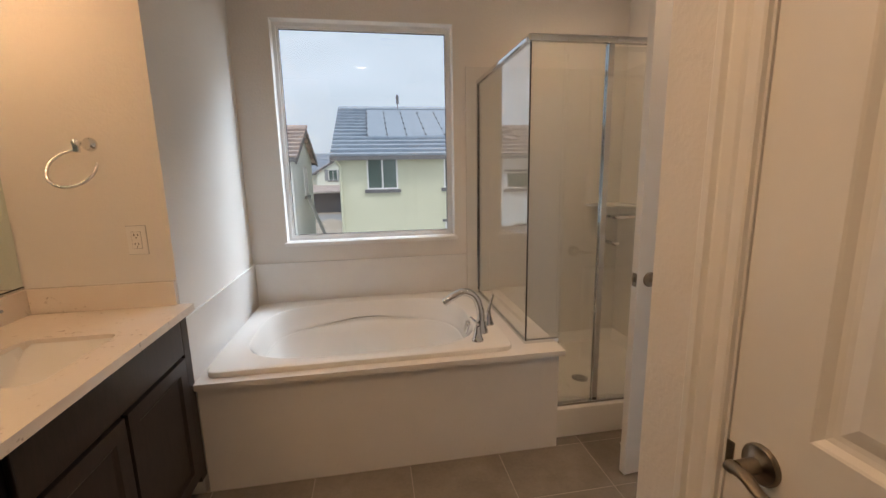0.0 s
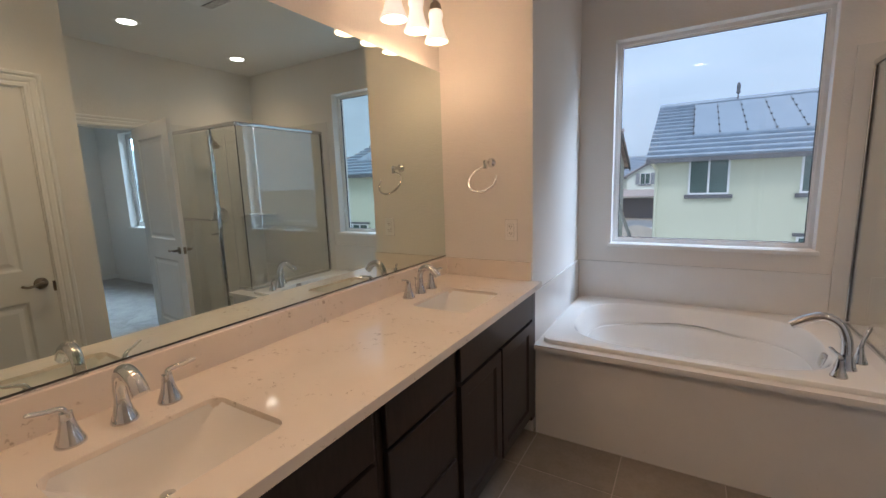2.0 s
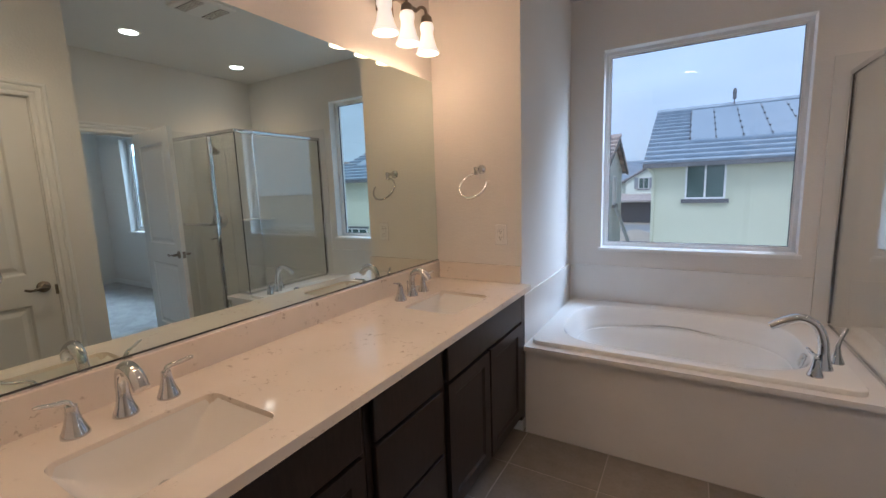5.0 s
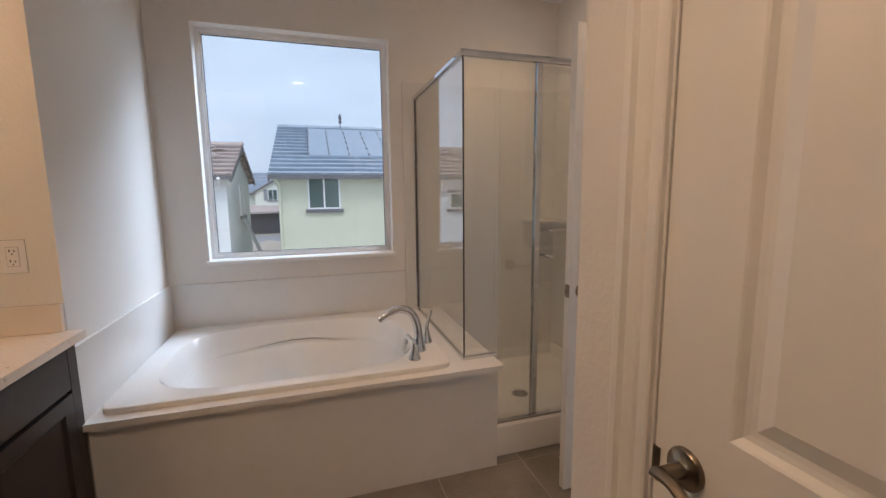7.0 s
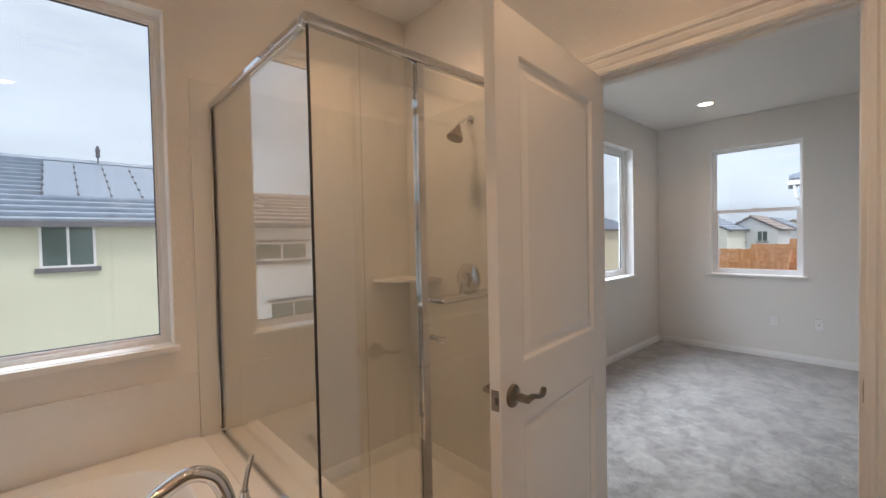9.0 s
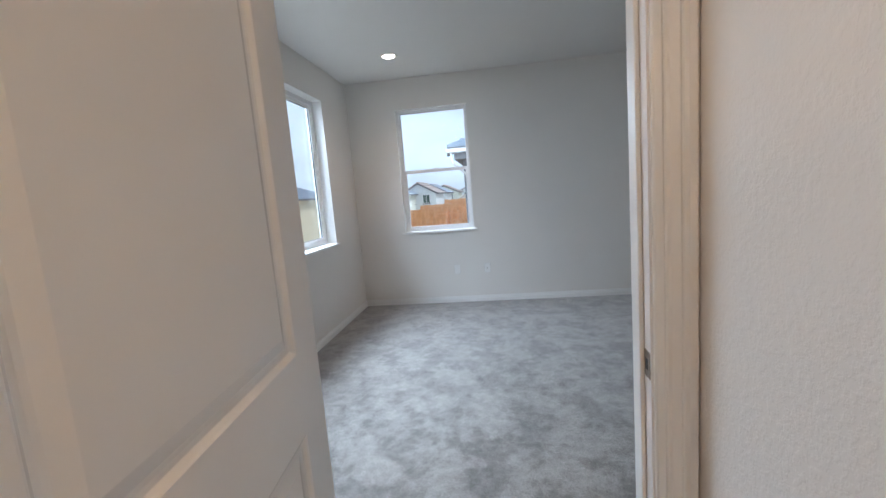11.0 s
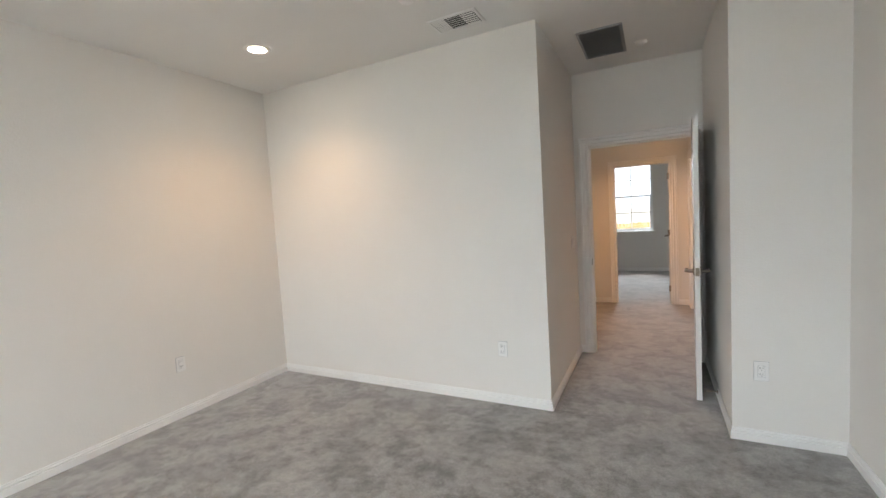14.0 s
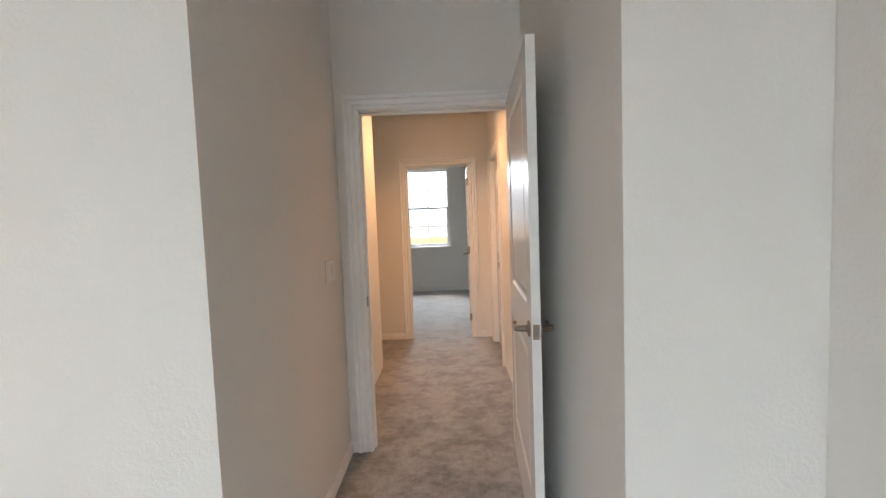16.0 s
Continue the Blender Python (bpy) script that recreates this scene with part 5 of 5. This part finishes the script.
house_window(ha, "y", 16.4, -1, 9.6, 1.43, 1.05, 1.10, 2, 2)
house_window(ha, "y", 16.4, -1, 12.9, -1.1, 1.5, 1.15, 3, 2)
house_window(ha, "x", -0.84, -1, 20.0, 1.3, 0.9, 1.1, 2, 1)
slope_a = (4.50 - 2.12) / 5.7
for i in range(17):
    px0 = 0.26 + i * 0.80
    bm = bmesh.new()
    ya, yb = 17.75, 21.45
    za, zb = [4.50 + 0.10 - slope_a * (22.1 - y) + 0.07 for y in (ya, yb)]
    loft(bm, [[(px0 + 0.008, y, z + 0.03), (px0 + 0.786, y, z + 0.03), (px0 + 0.786, y, z + 0.075), (px0 + 0.008, y, z + 0.075)] for y, z in ((ya, za), (yb, zb))], True, True, True)
    pv = part("solar_panel", bm, SOLAR, ra, "blue-grey solar panel")
    bm = bmesh.new()
    for k in range(5):
        y = ya + (yb - ya) * (k + 0.15) / 5
        z = za + (zb - za) * (k + 0.15) / 5
        box(bm, px0 - 0.035, px0 + 0.030, y - 0.045, y + 0.045, z + 0.05, z + 0.115)
    part("clamp", bm, DARKTRIM, pv)
    bm = bmesh.new()
    loft(bm, [[(px0 - 0.014, y, z), (px0 + 0.008, y, z), (px0 + 0.008, y, z + 0.05), (px0 - 0.014, y, z + 0.05)] for y, z in ((ya, za), (yb, zb))], True, True, True)
    part("rail", bm, DARKTRIM, pv)
bm = bmesh.new()
tube(bm, [(1.80, 21.9, 4.40), (1.80, 21.9, 5.05)], 0.022, 8)
lathe(bm, [(0.03, 4.80), (0.075, 4.86), (0.06, 5.0), (0.08, 5.1), (0.04, 5.25), (0.0, 5.28)], 10, Matrix.Translation((1.80, 21.9, 0)))
part("roof_vent", bm, DARKTRIM, ra)
bm = bmesh.new()
tube(bm, smooth_path([(-1.0, 16.0, 2.0), (-0.88, 16.2, 1.85), (-0.80, 16.33, 1.7)], 4) + [Vector((-0.80, 16.33, GZ))], 0.05, 8)
part("downspout", bm, STUCCO_GREEN, ha)

# white house
hl, rl = house("white_house", -13.0, -2.56, 16.6, 21.9, 2.10, 3.30, "x", STUCCO_WHITE, ROOF_BROWN, "white stucco house with loose tiles on its brown roof", 0.40, 0.36, 0.11)
house_window(hl, "x", -2.56, 1, 19.6, 1.15, 0.75, 1.15, 2, 1)
house_window(hl, "y", 16.6, -1, -4.6, 1.05, 1.9, 0.55, 2, 2)
house_window(hl, "y", 16.6, -1, -5.0, -1.35, 1.7, 0.9, 2, 2)
house_window(hl, "y", 16.6, -1, -9.5, 1.0, 1.5, 1.1, 2, 2)
bm = bmesh.new()
rng = random.Random(5)
for k in range(26):
    px, py = -3.1 - rng.random() * 1.6, 17.6 + rng.random() * 1.2
    pz = 3.30 + 0.10 - (1.2 / 2.65) * (19.25 - py) + 0.09
    mm = Matrix.Translation((px, py, pz)) @ Matrix.Rotation(rng.uniform(0, 3), 4, "Z") @ Matrix.Rotation(rng.uniform(-0.3, 0.4), 4, "X")
    loft(bm, [[mm @ Vector(p) for p in ((-0.16, y, 0), (0.16, y, 0), (0.13, y, 0.05), (-0.13, y, 0.05))] for y in (-0.2, 0.2)], True, True, True)
part("loose_tiles", bm, ROOF_BROWN, rl, "loose brown roof tiles")
bm = bmesh.new()
tube(bm, smooth_path([(-2.7, 16.1, 1.95), (-2.75, 16.3, 1.8), (-2.8, 16.5, 1.7)], 4), 0.05, 8)
part("downspout", bm, STUCCO_WHITE, hl)
bm = bmesh.new()
for s in (-0.2, 0.2):
    tube(bm, [(-2.52, 19.4 + s, 0.6), (-1.35, 20.2 + s, GZ)], 0.045, 6)
for k in range(11):
    u = (k + 0.5) / 11
    x, y, z = -2.52 + 1.17 * u, 19.4 + 0.8 * u, 0.6 + (GZ - 0.6) * u
    tube(bm, [(x, y - 0.2, z), (x, y + 0.2, z)], 0.025, 6)
thing("ladder", bm, ALU, "aluminium ladder leaning on the white house", "ladder")

# far street behind
hb, rb = house("far_cream_house", -9.5, -1.6, 54.0, 64.0, 1.7, 4.0, "x", STUCCO_PALE, ROOF_GREY, "cream stucco house with garage across the street")
hb2, rb2 = house("far_gabled_house", -5.9, -1.6, 51.0, 55.0, 1.7, 3.0, "y", STUCCO_PALE, ROOF_BROWN, "cream gabled house front with shuttered window")
house_window(hb2, "y", 51.0, -1, -4.05, 1.35, 0.9, 1.1, 2, 1)
for s in (-0.75, 0.75):
    bm = bmesh.new()
    box(bm, -4.05 + s - 0.2, -4.05 + s + 0.2, 50.93, 51.0, 0.75, 1.95)
    part("shutter", bm, GREYMETAL, hb2)
# Dark sheet on the front: the open garage's shaded inside, as colour.
bm = bmesh.new()
box(bm, -7.2, -2.4, 50.95, 51.05, GZ, -0.75)
part("garage_shade", bm, DARKTRIM, hb2, "dark sheet painted as the shade in an open garage")
bm = bmesh.new()
loft(bm, [[(x, 51.2, 0.25), (x, 49.3, -0.45), (x, 49.3, -0.60), (x, 51.2, 0.05)] for x in (-8.2, -1.4)], True, True, True)
part("porch_roof", bm, ROOF_BROWN, rb2)
for k, (hx, hy) in enumerate(((-24, 55), (-13.5, 75), (6, 58), (18, 56), (30, 60), (-34, 70))):
    house("distant_house", hx, hx + 9, hy, hy + 9, 1.6, 3.6, "x" if k % 2 else "y", (STUCCO_CREAM, STUCCO_WHITE, STUCCO_BLUE)[k % 3], ROOF_BROWN if k % 2 else ROOF_GREY, "distant stucco tract house with tile roof", 0.4, 0.6)

# blue and cream houses beyond the wide window
hd1, rd1 = house("blue_house", 16.6, 20.5, 16.3, 26.0, 2.12, 3.35, "y", STUCCO_BLUE, ROOF_BROWN, "blue-grey stucco house with brown tile roof", 0.4, 0.30)
house_window(hd1, "y", 16.3, -1, 18.8, 1.35, 1.3, 1.1, 2, 1)
house_window(hd1, "y", 16.3, -1, 19.0, -0.95, 1.9, 1.3, 2, 1)
house_window(hd1, "y", 16.3, -1, 17.2, 1.35, 0.6, 1.1, 1, 1)
hc, rc = house("cream_house", 23.1, 29.2, 16.3, 29.0, 2.02, 3.35, "y", STUCCO_PALE, ROOF_BROWN, "pale cream stucco gabled house with solar panels on brown tiles", 0.4, 0.30)
for wx, wz, ww, wh, wl in ((24.45, 1.32, 0.9, 1.15, 1), (27.5, 1.36, 1.8, 1.05, 3), (24.25, -0.95, 0.9, 1.15, 2), (27.2, -1.0, 1.3, 1.1, 2)):
    house_window(hc, "y", 16.3, -1, wx, wz, ww, wh, wl, 1)
sl_c = (3.35 - 2.02) / 3.05
for k in range(6):
    bm = bmesh.new()
    ya = 18.2 + k * 1.05
    xa, xb = 23.3, 25.4
    za, zb = [3.35 + 0.1 - sl_c * (26.15 - x) + 0.08 for x in (xa, xb)]
    loft(bm, [[(x, ya, z), (x, ya + 1.0, z), (x, ya + 1.0, z + 0.04), (x, ya, z + 0.04)] for x, z in ((xa, za), (xb, zb))], True, True, True)
    part("solar_panel", bm, SOLAR, rc, "blue-grey solar panel")
house("tan_house", 31.5, 40.0, 17.0, 27.0, 1.9, 3.6, "x", STUCCO_CREAM, ROOF_GREY, "tan stucco house with grey tile roof", 0.4, 0.4)

# roof corner beyond the east window
he, re_ = house("corner_house", 13.1, 23.1, -9.0, 2.12, 2.52, 3.25, "y", DARKTRIM, ROOF_GREY, "house corner with grey tile roof, dark wall and white gutter", 0.6, 0.35)
bm = bmesh.new()
tube(bm, [(12.40, 2.38, 2.41), (12.42, 2.34, 2.15), (13.06, 2.05, 1.85)], 0.03, 8)
part("downspout", bm, STUCCO_WHITE, he)
bm = bmesh.new()
box(bm, 12.33, 12.438, -9.3, 2.50, 2.41, 2.51, 0.02)
part("gutter", bm, VINYL, re_, "white rain gutter")
# Added eave box; the shade under the overhang is put into its dark colour.
bm = bmesh.new()
box(bm, 12.45, 13.1, -9.0, 2.30, 2.24, 2.40)
box(bm, 13.1, 23.0, 2.125, 2.30, 2.24, 2.40)
part("soffit", bm, DARKTRIM, re_, "boxed eave with the shade under it painted dark")


def fence(pts, h, label, z_of):
    """A board fence along a path, stepping with the ground."""
    f = root("wooden_fence", label, "fence", group="hillside fences")
    for (xa, ya), (xb, yb) in zip(pts, pts[1:]):
        bm = bmesh.new()
        length = math.hypot(xb - xa, yb - ya)
        n = max(2, int(length / 0.15))
        zb0 = z_of((xa + xb) / 2, (ya + yb) / 2)
        ang = math.atan2(yb - ya, xb - xa)
        mm = Matrix.Translation((xa, ya, zb0)) @ Matrix.Rotation(ang, 4, "Z")
        for i in range(n):
            u0, u1 = length * i / n + 0.009, length * (i + 1) / n - 0.009
            dz = rng.uniform(-0.02, 0.02)
            vs = [mm @ Vector(p) for p in ((u0, -0.012, -0.5), (u1, -0.012, -0.5), (u1, 0.012, -0.5), (u0, 0.012, -0.5), (u0, -0.012, h + dz), (u1, -0.012, h + dz), (u1, 0.012, h + dz), (u0, 0.012, h + dz))]
            v = [bm.verts.new(p) for p in vs]
            for q in ((3, 2, 1, 0), (4, 5, 6, 7), (0, 1, 5, 4), (1, 2, 6, 5), (2, 3, 7, 6), (3, 0, 4, 7)):
                bm.faces.new([v[k] for k in q])
        part("fence_panel", bm, FENCEWOOD, f)
        bm = bmesh.new()
        for zz in (0.2, h - 0.25):
            rows = [[mm @ Vector((u, y, z)) for y, z in ((0.013, zz), (0.06, zz), (0.06, zz + 0.10), (0.013, zz + 0.10))] for u in (0, length)]
            loft(bm, rows, True, True, True)
        rows = [[mm @ Vector((x, y, z)) for x, y in ((-0.06, 0.013), (0.06, 0.013), (0.06, 0.11), (-0.06, 0.11))] for z in (-0.5, h + 0.05)]
        loft(bm, rows, True, True, True)
        part("fence_post", bm, FENCEWOOD, f)


def hill_e(x, y):
    return -2.4 + 0.075 * max(0.0, x - 16) - 0.17 * (max(y, 2.0) - 4)


for fx, fh in ((22.0, 1.5), (26.0, 1.5), (30.0, 1.5), (34.0, 1.6), (38.0, 1.6)):
    fence([(fx + 0.4 * k, -6 + 2.4 * k) for k in range(8)], fh, "fresh orange-brown cedar board fence stepping up a slope", hill_e)
fence([(19.5 + 2.4 * k, 3.6 + 0.25 * k) for k in range(7)], 1.6, "fresh orange-brown cedar board fence between two yards", hill_e)
fence([(-6 + 2.4 * k, -21.0) for k in range(9)], 2.6, "orange-brown board fence behind the far window", lambda x, y: -1.9)
for k, (hx, hy, hw) in enumerate(((52, 12.6, 6.0), (60, 9.6, 5.0), (75, 9.8, 5.5), (95, 9.4, 6.5), (112, 4.0, 7.0), (84, -2.0, 6.0))):
    hh, hr = house("hill_house", hx, hx + 9, hy, hy + hw, 1.75, 2.95 + 0.004 * hx, "x", (STUCCO_PALE, STUCCO_WHITE, STUCCO_WHITE)[k % 3], ROOF_GREY if k % 2 == 0 else ROOF_BROWN, "distant hillside house with tile roof", 0.4, 0.6)
    for wy in (0.28, 0.70):
        house_window(hh, "x", hx, -1, hy + hw * wy, 0.9, 0.9, 1.1, 2, 1)
        house_window(hh, "x", hx, -1, hy + hw * wy, -1.5, 1.0, 1.1, 2, 1)

# ground: one sheet to the horizon, rising to the east
bm = bmesh.new()
xs = [-2500, -400, -100, -40, -20, 0, 10, 16, 20, 25, 30, 36, 44, 55, 70, 100, 160, 400, 2500]
ys = [-2500, -400, -100, -60, -40, -25, -15, -6, 0, 6, 12, 20, 30, 40, 60, 100, 400, 2500]
grid = {}
for i, x in enumerate(xs):
    for j, y in enumerate(ys):
        z = GZ
        if x > 16:
            u = min(x, 70)
            k = max(0.0, min(1.0, (13 - y) / 6)) * max(0.0, min(1.0, (y + 60) / 30))
            z = GZ + k * (hill_e(u, min(y, 13)) - GZ)
        grid[i, j] = bm.verts.new((x, y, z))
for i in range(len(xs) - 1):
    for j in range(len(ys) - 1):
        bm.faces.new((grid[i, j], grid[i + 1, j], grid[i + 1, j + 1], grid[i, j + 1]))
thing("ground", bm, DIRT, "bare graded dirt of a building site", "ground", kind="structure")
slab("road", -200, 200, 40.0, 48.0, GZ + 0.004, GZ + 0.03, ASPHALT, "pale grey concrete street", "road")
slab("kerb", -200, 200, 39.7, 40.0, GZ + 0.004, GZ + 0.15, STUCCO_WHITE, "pale concrete kerb", "kerb")
bm = bmesh.new()
for k in range(9):
    cx, cy, r = -4.2 + rng.uniform(-1.2, 1.6), 37 + rng.uniform(-1.5, 1.5), rng.uniform(0.5, 1.2)
    lathe(bm, [(r * 1.5, GZ), (r * 1.0, GZ + r * 0.35), (r * 0.4, GZ + r * 0.6), (0.0, GZ + r * 0.66)], 12, Matrix.Translation((cx, cy, 0)))
thing("dirt_mounds", bm, DIRT, "low heaps of tan soil", "soil heap", kind="stuff", smooth=True)

# unseen storey under our own house, added so that no light comes round the walls
slab("wall_outer_lower", -1.35, 6.7, -9.95, 3.17, GZ, -0.20, STUCCO_WHITE, "unseen stucco storey below, added to block light", "wall")

# ---- floor tiles ----
TW, TH, GAP = 0.4515, 0.3115, 0.0045
bm = bmesh.new()
box(bm, 0, TW - GAP, 0, TH - GAP, -0.010, 0.0, 0.0)
top_edges = [e for e in bm.edges if all(v.co.z > -0.001 for v in e.verts)]
bmesh.ops.bevel(bm, geom=top_edges, offset=0.0015, segments=1, affect="EDGES")
tile_mesh = finish(bm, "tile", TILE)
for j in range(-12, 1):
    y = 1.932 - TH + GAP / 2 + j * TH
    for i in range(-2, 5):
        x = 0.0 + GAP / 2 + i * TW
        if x + TW < -0.56 or (y < 0.70 and x > 0.88):
            continue
        ob = new("tile", tile_mesh)
        ob.location = (x, y, rng.uniform(-0.0004, 0.0004))
        ob.parent = FLOOR_BATH
y = 1.932 + GAP / 2
for i in range(2, 5):
    ob = new("tile", tile_mesh)
    ob.location = (GAP / 2 + i * TW, y, 0.0)
    ob.parent = FLOOR_BATH
